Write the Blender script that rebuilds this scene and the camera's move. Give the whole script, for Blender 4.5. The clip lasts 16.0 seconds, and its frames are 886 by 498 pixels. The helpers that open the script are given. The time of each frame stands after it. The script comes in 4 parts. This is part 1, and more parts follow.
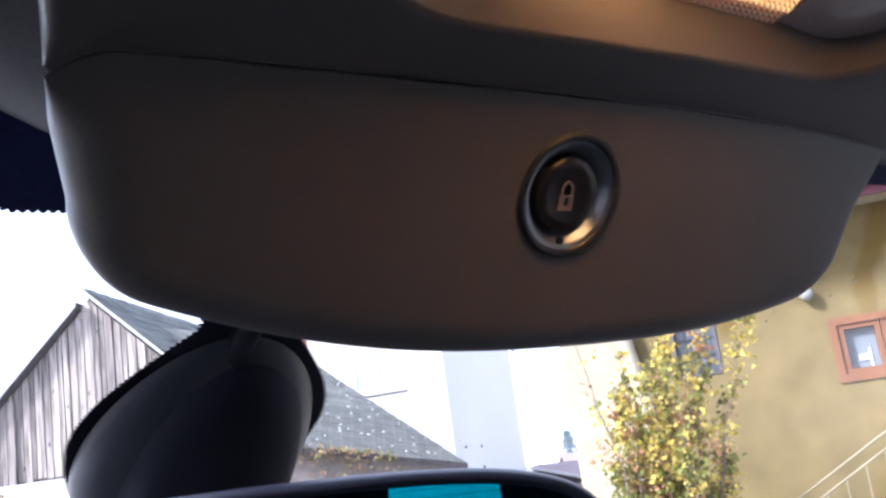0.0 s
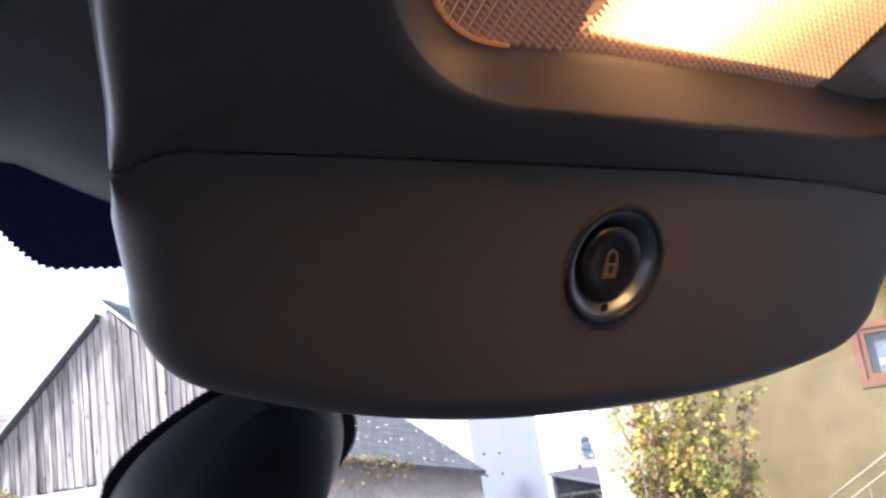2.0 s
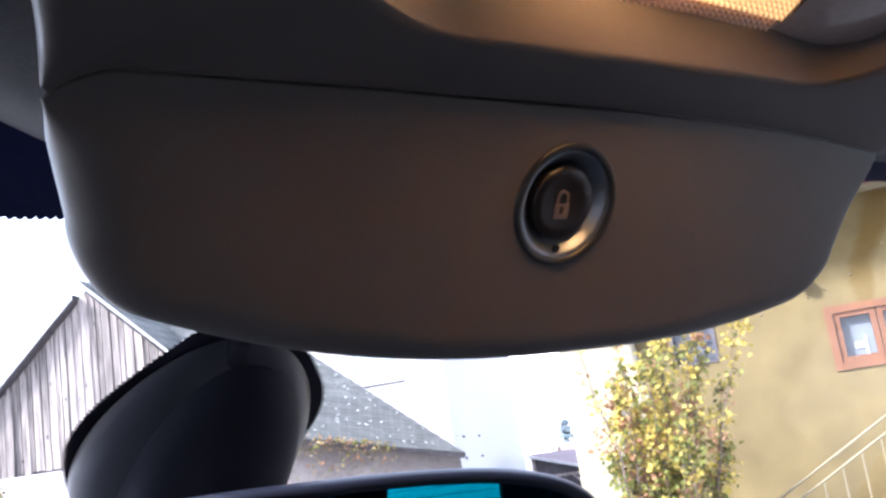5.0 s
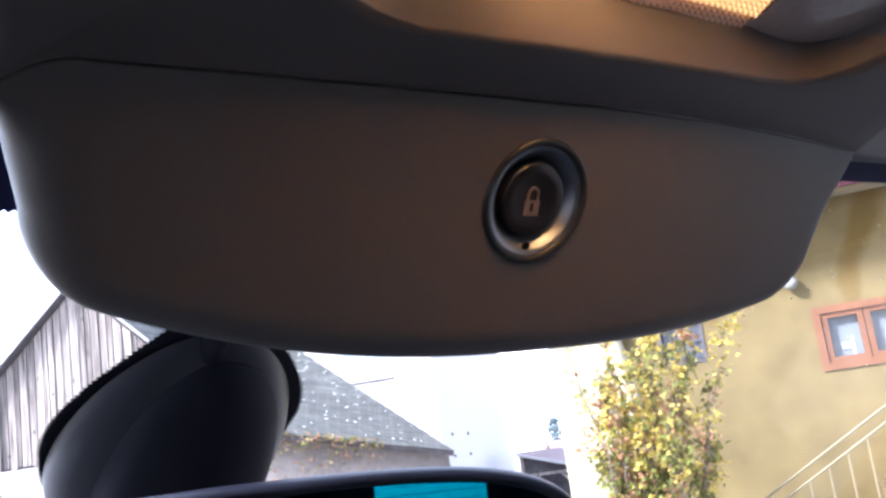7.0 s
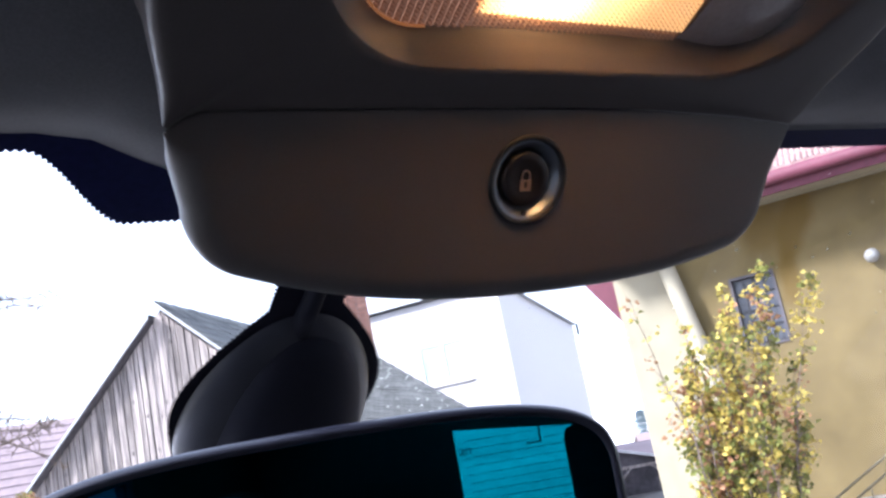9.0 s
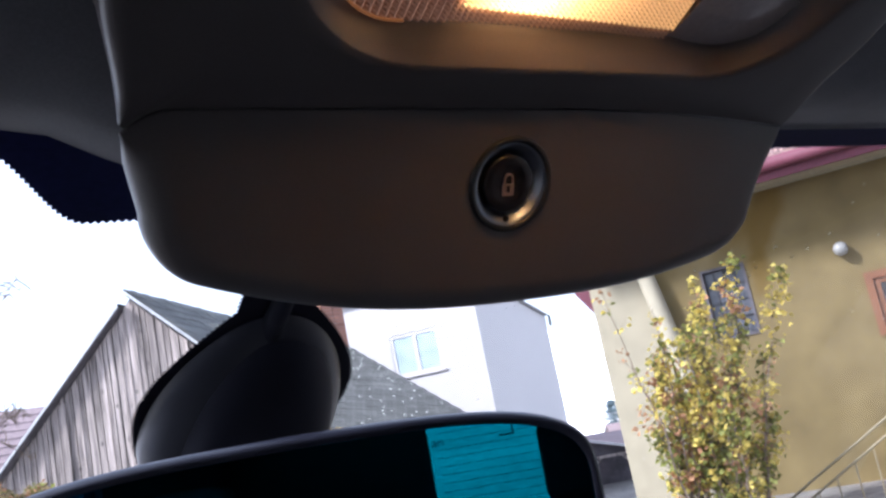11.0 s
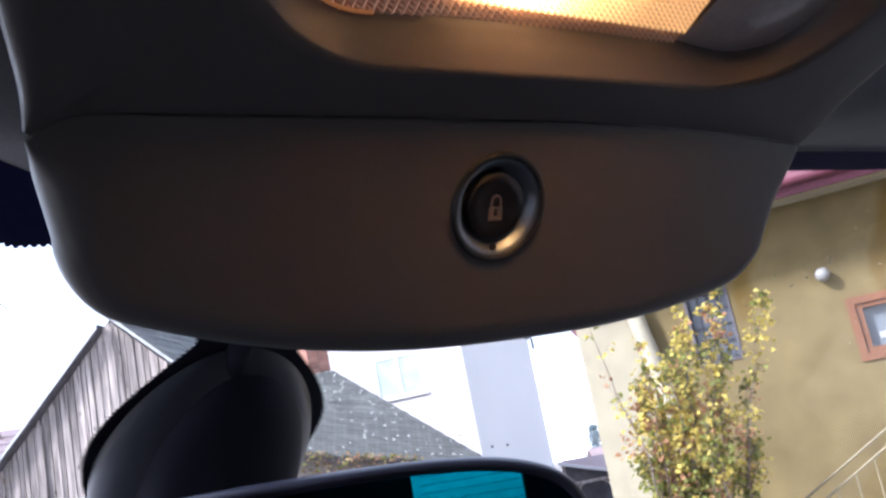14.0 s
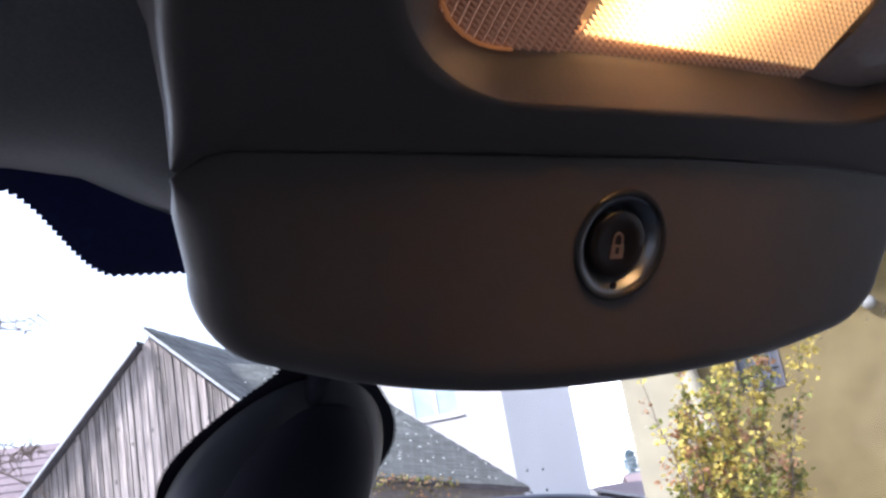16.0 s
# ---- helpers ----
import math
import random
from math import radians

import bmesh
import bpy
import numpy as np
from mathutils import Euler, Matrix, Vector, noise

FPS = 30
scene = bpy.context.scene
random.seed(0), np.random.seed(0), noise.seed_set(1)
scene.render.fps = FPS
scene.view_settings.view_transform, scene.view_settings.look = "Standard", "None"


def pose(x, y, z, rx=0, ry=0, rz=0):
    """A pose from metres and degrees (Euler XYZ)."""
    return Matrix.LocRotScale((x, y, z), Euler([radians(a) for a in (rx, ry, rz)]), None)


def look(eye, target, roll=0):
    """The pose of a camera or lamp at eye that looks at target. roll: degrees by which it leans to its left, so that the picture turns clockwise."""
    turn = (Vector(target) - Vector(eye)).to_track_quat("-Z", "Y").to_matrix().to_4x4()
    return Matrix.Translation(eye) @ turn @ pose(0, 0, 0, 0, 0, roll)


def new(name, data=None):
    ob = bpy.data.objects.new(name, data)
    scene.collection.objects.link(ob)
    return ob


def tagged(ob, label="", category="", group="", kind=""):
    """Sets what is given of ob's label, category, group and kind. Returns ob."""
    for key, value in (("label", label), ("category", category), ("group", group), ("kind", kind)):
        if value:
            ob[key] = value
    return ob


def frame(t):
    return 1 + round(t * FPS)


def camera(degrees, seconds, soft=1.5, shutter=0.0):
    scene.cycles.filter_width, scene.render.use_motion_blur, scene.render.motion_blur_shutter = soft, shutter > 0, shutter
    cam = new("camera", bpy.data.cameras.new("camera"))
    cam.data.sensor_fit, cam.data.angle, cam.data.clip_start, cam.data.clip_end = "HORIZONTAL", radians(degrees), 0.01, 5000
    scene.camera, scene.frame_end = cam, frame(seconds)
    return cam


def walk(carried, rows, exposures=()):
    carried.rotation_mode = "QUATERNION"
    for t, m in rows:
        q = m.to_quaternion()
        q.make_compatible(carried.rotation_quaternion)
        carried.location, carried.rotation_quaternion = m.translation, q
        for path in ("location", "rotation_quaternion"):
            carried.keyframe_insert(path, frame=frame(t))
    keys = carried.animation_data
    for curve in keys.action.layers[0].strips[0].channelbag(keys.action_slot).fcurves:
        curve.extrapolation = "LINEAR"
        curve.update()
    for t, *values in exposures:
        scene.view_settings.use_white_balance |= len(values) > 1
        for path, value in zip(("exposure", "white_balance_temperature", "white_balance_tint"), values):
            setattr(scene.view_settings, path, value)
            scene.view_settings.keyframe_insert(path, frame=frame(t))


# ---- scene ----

# The lock button on the overhead console is the origin in x and y; it is Z0 over the ground.
Z0 = 1.25
ROWS = [
    (0.0, -0.1429, -0.1608, -0.0530, -33.11, 11.86, -8.12),
    (0.5, -0.1429, -0.1641, -0.0448, -32.99, 12.60, -8.97),
    (1.0, -0.1488, -0.1676, -0.0448, -32.44, 12.38, -8.05),
    (1.5, -0.1482, -0.1662, -0.0403, -32.32, 12.39, -8.59),
    (2.0, -0.1504, -0.1630, -0.0377, -32.20, 12.40, -8.56),
    (2.5, -0.1532, -0.1587, -0.0387, -31.50, 11.84, -8.35),
    (3.0, -0.1561, -0.1578, -0.0342, -30.97, 12.03, -8.28),
    (3.5, -0.1544, -0.1570, -0.0383, -30.36, 11.83, -8.54),
    (4.0, -0.1434, -0.1546, -0.0480, -32.09, 11.87, -8.16),
    (4.2, -0.1460, -0.1631, -0.0498, -32.52, 11.37, -8.11),
    (6.5, -0.1372, -0.1631, -0.0463, -33.67, 11.26, -8.55),
    (7.0, -0.1375, -0.1633, -0.0493, -33.82, 10.98, -8.12),
    (7.5, -0.1457, -0.1710, -0.0552, -33.48, 11.24, -8.13),
    (8.0, -0.1487, -0.1887, -0.0700, -32.62, 11.61, -8.88),
    (8.5, -0.1735, -0.2333, -0.0763, -29.51, 12.56, -9.75),
    (9.0, -0.1708, -0.2395, -0.0784, -29.27, 11.88, -11.52),
    (9.2, -0.1760, -0.2417, -0.0817, -29.61, 11.41, -11.80),
    (11.3, -0.1600, -0.2255, -0.0649, -30.92, 10.93, -11.43),
    (11.5, -0.1582, -0.2293, -0.0611, -31.05, 11.63, -11.70),
    (12.0, -0.1624, -0.2255, -0.0524, -31.36, 12.29, -11.52),
    (12.5, -0.1661, -0.2248, -0.0535, -30.92, 12.85, -11.31),
    (13.0, -0.1686, -0.2189, -0.0493, -30.72, 12.43, -11.09),
    (13.5, -0.1662, -0.2138, -0.0547, -30.27, 12.58, -10.73),
    (14.0, -0.1426, -0.1951, -0.0600, -32.17, 12.13, -11.28),
    (14.5, -0.1386, -0.1944, -0.0587, -32.03, 12.30, -12.38),
    (15.0, -0.1393, -0.1899, -0.0588, -31.83, 12.22, -11.77),
    (15.5, -0.1592, -0.1879, -0.0476, -30.64, 13.06, -11.58),
    (16.0, -0.1593, -0.1819, -0.0508, -30.13, 13.86, -10.12),
]
EXPOSURES = [(0.0, 1.95), (2.0, 1.97), (3.0, 2.1), (4.0, 2.2), (6.5, 2.2), (7.5, 2.25), (8.2, 2.1), (9.0, 1.85), (11.3, 1.34), (12.5, 1.43), (14.0, 1.63), (15.0, 1.57), (16.0, 1.53)]
cam = camera(51.77, 16.0, soft=2.7)
walk(cam, [(t, pose(x, y, z + Z0, 90 + p, 0, w) @ pose(0, 0, 0, 0, 0, r)) for t, x, y, z, w, p, r in ROWS], [(t, e + 0.10, 5560, 18) for t, e in EXPOSURES])

# ---- light ----
SUN_AZ, SUN_EL = 279.0, 38.0  # the sun stands ahead and to the left of the van
world = bpy.data.worlds.new("sky")
scene.world = world
world.use_nodes = True
wn = world.node_tree.nodes
sky = wn.new("ShaderNodeTexSky")
sky.sky_type, sky.sun_disc = "NISHITA", False
sky.sun_elevation, sky.sun_rotation = radians(SUN_EL), radians(SUN_AZ)
sky.dust_density = 2.0
wn["Background"].inputs["Strength"].default_value = 0.120
veil = wn.new("ShaderNodeMix")  # thin bright cloud over the whole sky
veil.data_type = "RGBA"
veil.inputs["Factor"].default_value = 0.62
veil.inputs["B"].default_value = (6.1, 6.45, 7.1, 1)
world.node_tree.links.new(sky.outputs[0], veil.inputs["A"])
world.node_tree.links.new(veil.outputs["Result"], wn["Background"].inputs[0])
sun = new("sun", bpy.data.lights.new("sun", "SUN"))
sun.data.energy, sun.data.angle, sun.data.color = 3.6, radians(9), (1.0, 0.95, 0.87)
sd = Vector((math.sin(radians(SUN_AZ)) * math.cos(radians(SUN_EL)), math.cos(radians(SUN_AZ)) * math.cos(radians(SUN_EL)), math.sin(radians(SUN_EL))))
sun.matrix_world = look(sd * 50, (0, 0, 0))


# ---- materials ----
def mat(name, col, rough=0.6, metal=0.0, grain=60.0, vary=0.12, bump=0.15, patch=None, dirt=None, spec=0.5, wave=None, island=0.0, rnd=0.0, coat=0.0, leafy=0.0, knots=0.0):
    """A painted, moulded or weathered surface: base colour varied at two scales, with fine relief."""
    m = bpy.data.materials.new(name)
    m.use_nodes = True
    t = m.node_tree
    n, l = t.nodes, t.links
    b = n["Principled BSDF"]
    b.inputs["Roughness"].default_value, b.inputs["Metallic"].default_value = rough, metal
    b.inputs["Specular IOR Level"].default_value = spec
    b.inputs["Coat Weight"].default_value = coat
    co = n.new("ShaderNodeTexCoord")
    fine, broad = n.new("ShaderNodeTexNoise"), n.new("ShaderNodeTexNoise")
    fine.inputs["Scale"].default_value, fine.inputs["Detail"].default_value = grain, 5
    broad.inputs["Scale"].default_value, broad.inputs["Detail"].default_value = patch or grain / 14, 3
    l.new(co.outputs["Object"], fine.inputs["Vector"])
    l.new(co.outputs["Object"], broad.inputs["Vector"])
    if wave:
        mp = n.new("ShaderNodeMapping")
        mp.inputs["Scale"].default_value = wave
        l.new(co.outputs["Object"], mp.inputs["Vector"])
        l.new(mp.outputs[0], fine.inputs["Vector"])
        l.new(mp.outputs[0], broad.inputs["Vector"])
    mixer = n.new("ShaderNodeMix")
    mixer.data_type = "RGBA"
    dk = dirt or tuple(c * (1 - 2.2 * vary) for c in col)
    lt = tuple(min(1, c * (1 + vary)) for c in col)
    mixer.inputs["A"].default_value, mixer.inputs["B"].default_value = (*dk, 1), (*lt, 1)
    ad = n.new("ShaderNodeMath")
    ad.operation = "MULTIPLY_ADD"
    ad.inputs[1].default_value = 0.5
    l.new(fine.outputs["Fac"], ad.inputs[0])
    sc = n.new("ShaderNodeMath")
    sc.operation = "MULTIPLY"
    sc.inputs[1].default_value = 0.5
    l.new(broad.outputs["Fac"], sc.inputs[0])
    l.new(sc.outputs[0], ad.inputs[2])
    rmp = n.new("ShaderNodeMapRange")
    rmp.inputs["From Min"].default_value, rmp.inputs["From Max"].default_value = 0.33, 0.64
    l.new(ad.outputs[0], rmp.inputs["Value"])
    l.new(rmp.outputs[0], mixer.inputs["Factor"])
    out = mixer.outputs["Result"]
    if knots:
        vo, kr, km, kv = n.new("ShaderNodeTexVoronoi"), n.new("ShaderNodeMapRange"), n.new("ShaderNodeMix"), n.new("ShaderNodeMapping")
        kv.inputs["Scale"].default_value = (1.6, 1.6, 0.9)
        vo.inputs["Scale"].default_value = knots
        kr.inputs["From Min"].default_value, kr.inputs["From Max"].default_value = 0.07, 0.15
        km.data_type = "RGBA"
        km.inputs["A"].default_value = tuple(c * 0.28 for c in col) + (1,)
        l.new(co.outputs["Object"], kv.inputs["Vector"])
        l.new(kv.outputs[0], vo.inputs["Vector"])
        l.new(vo.outputs["Distance"], kr.inputs["Value"])
        l.new(kr.outputs[0], km.inputs["Factor"])
        l.new(out, km.inputs["B"])
        out = km.outputs["Result"]
    if island or rnd:
        hs = n.new("ShaderNodeHueSaturation")
        if island:
            src = n.new("ShaderNodeNewGeometry").outputs["Random Per Island"]
        else:
            src = n.new("ShaderNodeObjectInfo").outputs["Random"]
        mr = n.new("ShaderNodeMapRange")
        mr.inputs["To Min"].default_value, mr.inputs["To Max"].default_value = 1 - (island or rnd), 1 + (island or rnd)
        l.new(src, mr.inputs["Value"])
        l.new(mr.outputs[0], hs.inputs["Value"])
        l.new(out, hs.inputs["Color"])
        out = hs.outputs["Color"]
    l.new(out, b.inputs["Base Color"])
    if bump:
        bp = n.new("ShaderNodeBump")
        bp.inputs["Strength"].default_value = bump
        bp.inputs["Distance"].default_value = 0.3 / grain
        l.new(fine.outputs["Fac"], bp.inputs["Height"])
        l.new(bp.outputs[0], b.inputs["Normal"])
    if leafy:
        tl, mx = n.new("ShaderNodeBsdfTranslucent"), n.new("ShaderNodeMixShader")
        mx.inputs[0].default_value = leafy
        l.new(out, tl.inputs[0])
        l.new(b.outputs[0], mx.inputs[1])
        l.new(tl.outputs[0], mx.inputs[2])
        l.new(mx.outputs[0], n["Material Output"].inputs[0])
    return m


def stained(m, col, runs):
    """Water stains below leaks: each run is (x, z, half width, half height, slant in degrees, strength)."""
    t = m.node_tree
    n, l = t.nodes, t.links
    base = n["Principled BSDF"].inputs["Base Color"]
    co, wob, add = n.new("ShaderNodeTexCoord"), n.new("ShaderNodeTexNoise"), n.new("ShaderNodeVectorMath")
    wob.inputs["Scale"].default_value = 4.0
    add.operation = "MULTIPLY_ADD"
    add.inputs[1].default_value = (0.16, 0.0, 0.16)
    l.new(co.outputs["Object"], wob.inputs["Vector"])
    l.new(wob.outputs["Color"], add.inputs[0])
    l.new(co.outputs["Object"], add.inputs[2])
    for x, z, w, h, slant, amount in runs:
        mp, gr, mul, mx = n.new("ShaderNodeMapping"), n.new("ShaderNodeTexGradient"), n.new("ShaderNodeMapRange"), n.new("ShaderNodeMix")
        mp.vector_type = "TEXTURE"
        mp.inputs["Location"].default_value = (x + 0.08, 0, z + 0.08)
        mp.inputs["Rotation"].default_value = (0, radians(slant), 0)
        mp.inputs["Scale"].default_value = (w, 2.0, h)
        gr.gradient_type = "SPHERICAL"
        mul.inputs["From Max"].default_value, mul.inputs["To Max"].default_value = 0.5, amount
        mx.data_type = "RGBA"
        mx.inputs["B"].default_value = (*col, 1)
        l.new(add.outputs[0], mp.inputs["Vector"])
        l.new(mp.outputs[0], gr.inputs["Vector"])
        l.new(gr.outputs["Fac"], mul.inputs["Value"])
        l.new(mul.outputs[0], mx.inputs["Factor"])
        l.new(base.links[0].from_socket, mx.inputs["A"])
        l.new(mx.outputs["Result"], base)
    return m


def glass_mat(name, tint, base=0.02):
    """Clear sheet glass: light passes, with a gloss that grows at flat angles."""
    m = bpy.data.materials.new(name)
    m.use_nodes = True
    n, l = m.node_tree.nodes, m.node_tree.links
    n.clear()
    o, mx, tr, gl, lw, pw, sc = (n.new("ShaderNode" + k) for k in ("OutputMaterial", "MixShader", "BsdfTransparent", "BsdfGlossy", "LayerWeight", "Math", "Math"))
    tr.inputs[0].default_value = (*tint, 1)
    gl.inputs["Roughness"].default_value = 0.02
    pw.operation, sc.operation = "POWER", "MULTIPLY_ADD"
    pw.inputs[1].default_value = 4.5
    sc.inputs[1].default_value, sc.inputs[2].default_value = 0.35, base
    l.new(lw.outputs["Facing"], pw.inputs[0])
    l.new(pw.outputs[0], sc.inputs[0])
    l.new(sc.outputs[0], mx.inputs[0])
    l.new(tr.outputs[0], mx.inputs[1])
    l.new(gl.outputs[0], mx.inputs[2])
    l.new(mx.outputs[0], o.inputs[0])
    return m


def lamp_mat(name, col, strength, spots, edge, facet=1.0):
    """A glowing prism lens: warm emission, strongest round the bulbs or other spots given."""
    m = bpy.data.materials.new(name)
    m.use_nodes = True
    n, l = m.node_tree.nodes, m.node_tree.links
    b = n["Principled BSDF"]
    b.inputs["Base Color"].default_value, b.inputs["Roughness"].default_value = (0.8, 0.7, 0.55, 1), 0.15
    b.inputs["Emission Color"].default_value = (*col, 1)
    co = n.new("ShaderNodeTexCoord")
    total = None
    for (x, y), reach, power in spots:
        v = n.new("ShaderNodeVectorMath")
        v.operation = "DISTANCE"
        v.inputs[1].default_value = (x, y, 0)
        fl = n.new("ShaderNodeVectorMath")
        fl.operation = "MULTIPLY"
        fl.inputs[1].default_value = (1, 1, 0)
        l.new(co.outputs["Object"], fl.inputs[0])
        l.new(fl.outputs[0], v.inputs[0])
        r = n.new("ShaderNodeMapRange")
        r.interpolation_type = "SMOOTHSTEP"
        r.inputs["From Max"].default_value = reach
        r.inputs["To Min"].default_value, r.inputs["To Max"].default_value = strength * power, 0
        l.new(v.outputs["Value"], r.inputs["Value"])
        if total is None:
            total = r.outputs[0]
        else:
            a = n.new("ShaderNodeMath")
            l.new(total, a.inputs[0])
            l.new(r.outputs[0], a.inputs[1])
            total = a.outputs[0]
    a = n.new("ShaderNodeMath")
    a.inputs[1].default_value = edge
    l.new(total, a.inputs[0])
    # each prism facet throws the bulb's light another way
    geo, dt, fa, mu = n.new("ShaderNodeNewGeometry"), n.new("ShaderNodeVectorMath"), n.new("ShaderNodeMath"), n.new("ShaderNodeMath")
    dt.operation, fa.operation, mu.operation = "DOT_PRODUCT", "MULTIPLY_ADD", "MULTIPLY"
    dt.inputs[1].default_value = (0.62, 0.55, 0.0)
    fa.inputs[1].default_value, fa.inputs[2].default_value = facet, 1.0
    l.new(geo.outputs["Normal"], dt.inputs[0])
    l.new(dt.outputs["Value"], fa.inputs[0])
    l.new(fa.outputs[0], mu.inputs[0])
    l.new(a.outputs[0], mu.inputs[1])
    l.new(mu.outputs[0], b.inputs["Emission Strength"])
    return m


M_CONSOLE = mat("console_plastic", (0.099, 0.083, 0.078), 0.42, grain=1400, vary=0.05, bump=0.08, patch=30)
M_LINER = mat("headliner_cloth", (0.225, 0.215, 0.226), 0.95, grain=900, vary=0.08, bump=0.3, patch=25)
M_BLACK = mat("black_plastic", (0.018, 0.018, 0.02), 0.4, grain=900, vary=0.1, bump=0.06, patch=20)
M_SATIN = mat("satin_black_plastic", (0.010, 0.011, 0.020), 0.36, grain=1200, vary=0.1, bump=0.05, patch=20)
M_GREY = mat("grey_soft_plastic", (0.025, 0.027, 0.036), 0.40, grain=1100, vary=0.1, bump=0.08, patch=20)
M_DEEP = mat("deep_black_plastic", (0.012, 0.013, 0.021), 0.65, grain=900, vary=0.1, bump=0.06, patch=20, spec=0.14)
M_FRIT = mat("ceramic_frit", (0.022, 0.025, 0.088), 0.6, grain=300, vary=0.1, bump=0.0, spec=0.08)
M_FRITD = mat("black_frit", (0.009, 0.009, 0.018), 0.6, grain=300, vary=0.1, bump=0.0, spec=0.08)
M_CHROME = mat("dark_chrome", (0.25, 0.27, 0.31), 0.44, 1.0, grain=300, vary=0.05, bump=0.02)
M_CAP = mat("button_cap", (0.012, 0.010, 0.012), 0.35, grain=800, vary=0.1, bump=0.05)
M_ICON = mat("icon_print", (0.18, 0.128, 0.112), 0.5, grain=800, vary=0.05, bump=0.0)
# No bulb here: light spilling from the lit lens is put in as emission.
M_LENS_OFF = lamp_mat("dim_prism_lens", (0.95, 0.50, 0.30), 1.0, (((-0.03, -0.05), 0.075, 0.08),), 0.035, 1.7)
M_LENS_OFF.node_tree.nodes["Principled BSDF"].inputs["Base Color"].default_value = (0.40, 0.27, 0.20, 1)
# Weak emission stands in for lamp light caught by the edge.
M_LENS_EDGE = lamp_mat("glowing_amber_edge", (1.0, 0.36, 0.10), 1.0, (((-0.05, -0.05), 0.05, 0.06),), 0.02, 0.0)
M_LENS_EDGE.node_tree.nodes["Principled BSDF"].inputs["Base Color"].default_value = (0.25, 0.10, 0.05, 1)
# The last, strongest spot is an added unseen bulb that warms the console.
M_LENS_ON = lamp_mat("lit_prism_lens", (1.0, 0.53, 0.18), 1.3, (((-0.010, -0.046), 0.024, 2.0), ((-0.008, -0.048), 0.045, 0.9), ((0.012, -0.082), 0.026, 2.8), ((0.010, -0.080), 0.048, 1.0), ((0.0, -0.106), 0.028, 10.0)), 0.40, 1.6)
M_SWITCH = mat("switch_plastic", (0.44, 0.37, 0.35), 0.12, grain=500, vary=0.06, bump=0.04)
M_GLASS = glass_mat("windscreen_glass", (0.95, 0.97, 0.96))
M_RGLASS = glass_mat("rear_glass", (0.92, 0.96, 0.95))
M_SGLASS = glass_mat("tinted_side_glass", (0.84, 0.88, 0.90))
M_DGLASS = glass_mat("dark_side_glass", (0.16, 0.20, 0.26))
M_MIRROR = mat("dimmed_mirror", (0.003, 0.25, 0.36), 0.01, 1.0, grain=2, vary=0.0, bump=0.0)
M_SEAT = mat("seat_cloth", (0.035, 0.035, 0.04), 0.95, grain=500, vary=0.15, bump=0.3)
M_TRIM = mat("cabin_trim", (0.075, 0.073, 0.075), 0.7, grain=500, vary=0.08, bump=0.15)
M_DASH = mat("dash_plastic", (0.014, 0.014, 0.017), 0.75, grain=600, vary=0.1, bump=0.05, spec=0.2)
M_SPECK = mat("dirt_speck", (0.75, 0.74, 0.7), 0.9, grain=500, vary=0.1, bump=0.0)
M_GROUND = mat("yard_gravel", (0.20, 0.185, 0.165), 0.95, grain=9, vary=0.25, bump=0.5, patch=0.4)
M_OCHRE = mat("ochre_plaster", (0.170, 0.125, 0.048), 0.9, grain=3, vary=0.06, bump=0.04, patch=0.55, dirt=(0.100, 0.071, 0.024))
M_STAINED = stained(mat("stained_ochre_plaster", (0.170, 0.125, 0.048), 0.9, grain=3, vary=0.06, bump=0.04, patch=0.55, dirt=(0.100, 0.071, 0.024)), (0.100, 0.058, 0.004), ((-0.58, 2.50, 0.17, 0.60, 25, 0.9), (-0.88, 2.55, 0.30, 0.38, 8, 0.7), (-0.74, 2.02, 0.12, 0.36, 4, 0.8), (0.66, 2.42, 0.15, 0.60, 24, 0.85), (0.46, 1.92, 0.12, 0.42, 5, 0.6), (1.5, 2.35, 0.2, 0.6, 10, 0.5)))
M_CREAM = mat("cream_paint", (0.33, 0.295, 0.215), 0.85, grain=6, vary=0.06, bump=0.08, patch=0.9)
M_STRIP = mat("pale_strip_paint", (0.30, 0.265, 0.185), 0.9, grain=6, vary=0.08, bump=0.08, patch=0.9)
M_WHITE = mat("white_render", (0.50, 0.478, 0.468), 0.9, grain=6, vary=0.03, bump=0.06, patch=0.5)
M_BOARD = mat("weathered_board", (0.33, 0.282, 0.26), 0.9, grain=10, vary=0.40, bump=0.6, patch=2.4, wave=(4, 4, 0.16), rnd=0.32, knots=2.6)
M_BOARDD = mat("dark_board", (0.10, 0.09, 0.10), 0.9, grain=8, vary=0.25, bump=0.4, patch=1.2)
M_SLATE = mat("grey_slate", (0.092, 0.093, 0.087), 0.9, grain=16, vary=0.25, bump=0.3, patch=1.3, island=0.18)
M_SLATEP = mat("grey_slate_piece", (0.092, 0.093, 0.087), 0.9, grain=16, vary=0.25, bump=0.3, patch=1.3, rnd=0.18)
M_LICHEN = mat("pale_lichen", (0.55, 0.57, 0.52), 0.95, grain=30, vary=0.2, bump=0.3)
M_BRICK = mat("chimney_brick", (0.30, 0.15, 0.11), 0.9, grain=14, vary=0.2, bump=0.3, rnd=0.2)
M_TILEP = mat("clay_tile_piece", (0.34, 0.215, 0.195), 0.85, grain=10, vary=0.2, bump=0.3, patch=0.7, rnd=0.2)
M_TILEFAR = mat("faded_far_tile", (0.27, 0.205, 0.205), 0.9, grain=6, vary=0.12, bump=0.2, patch=0.5)
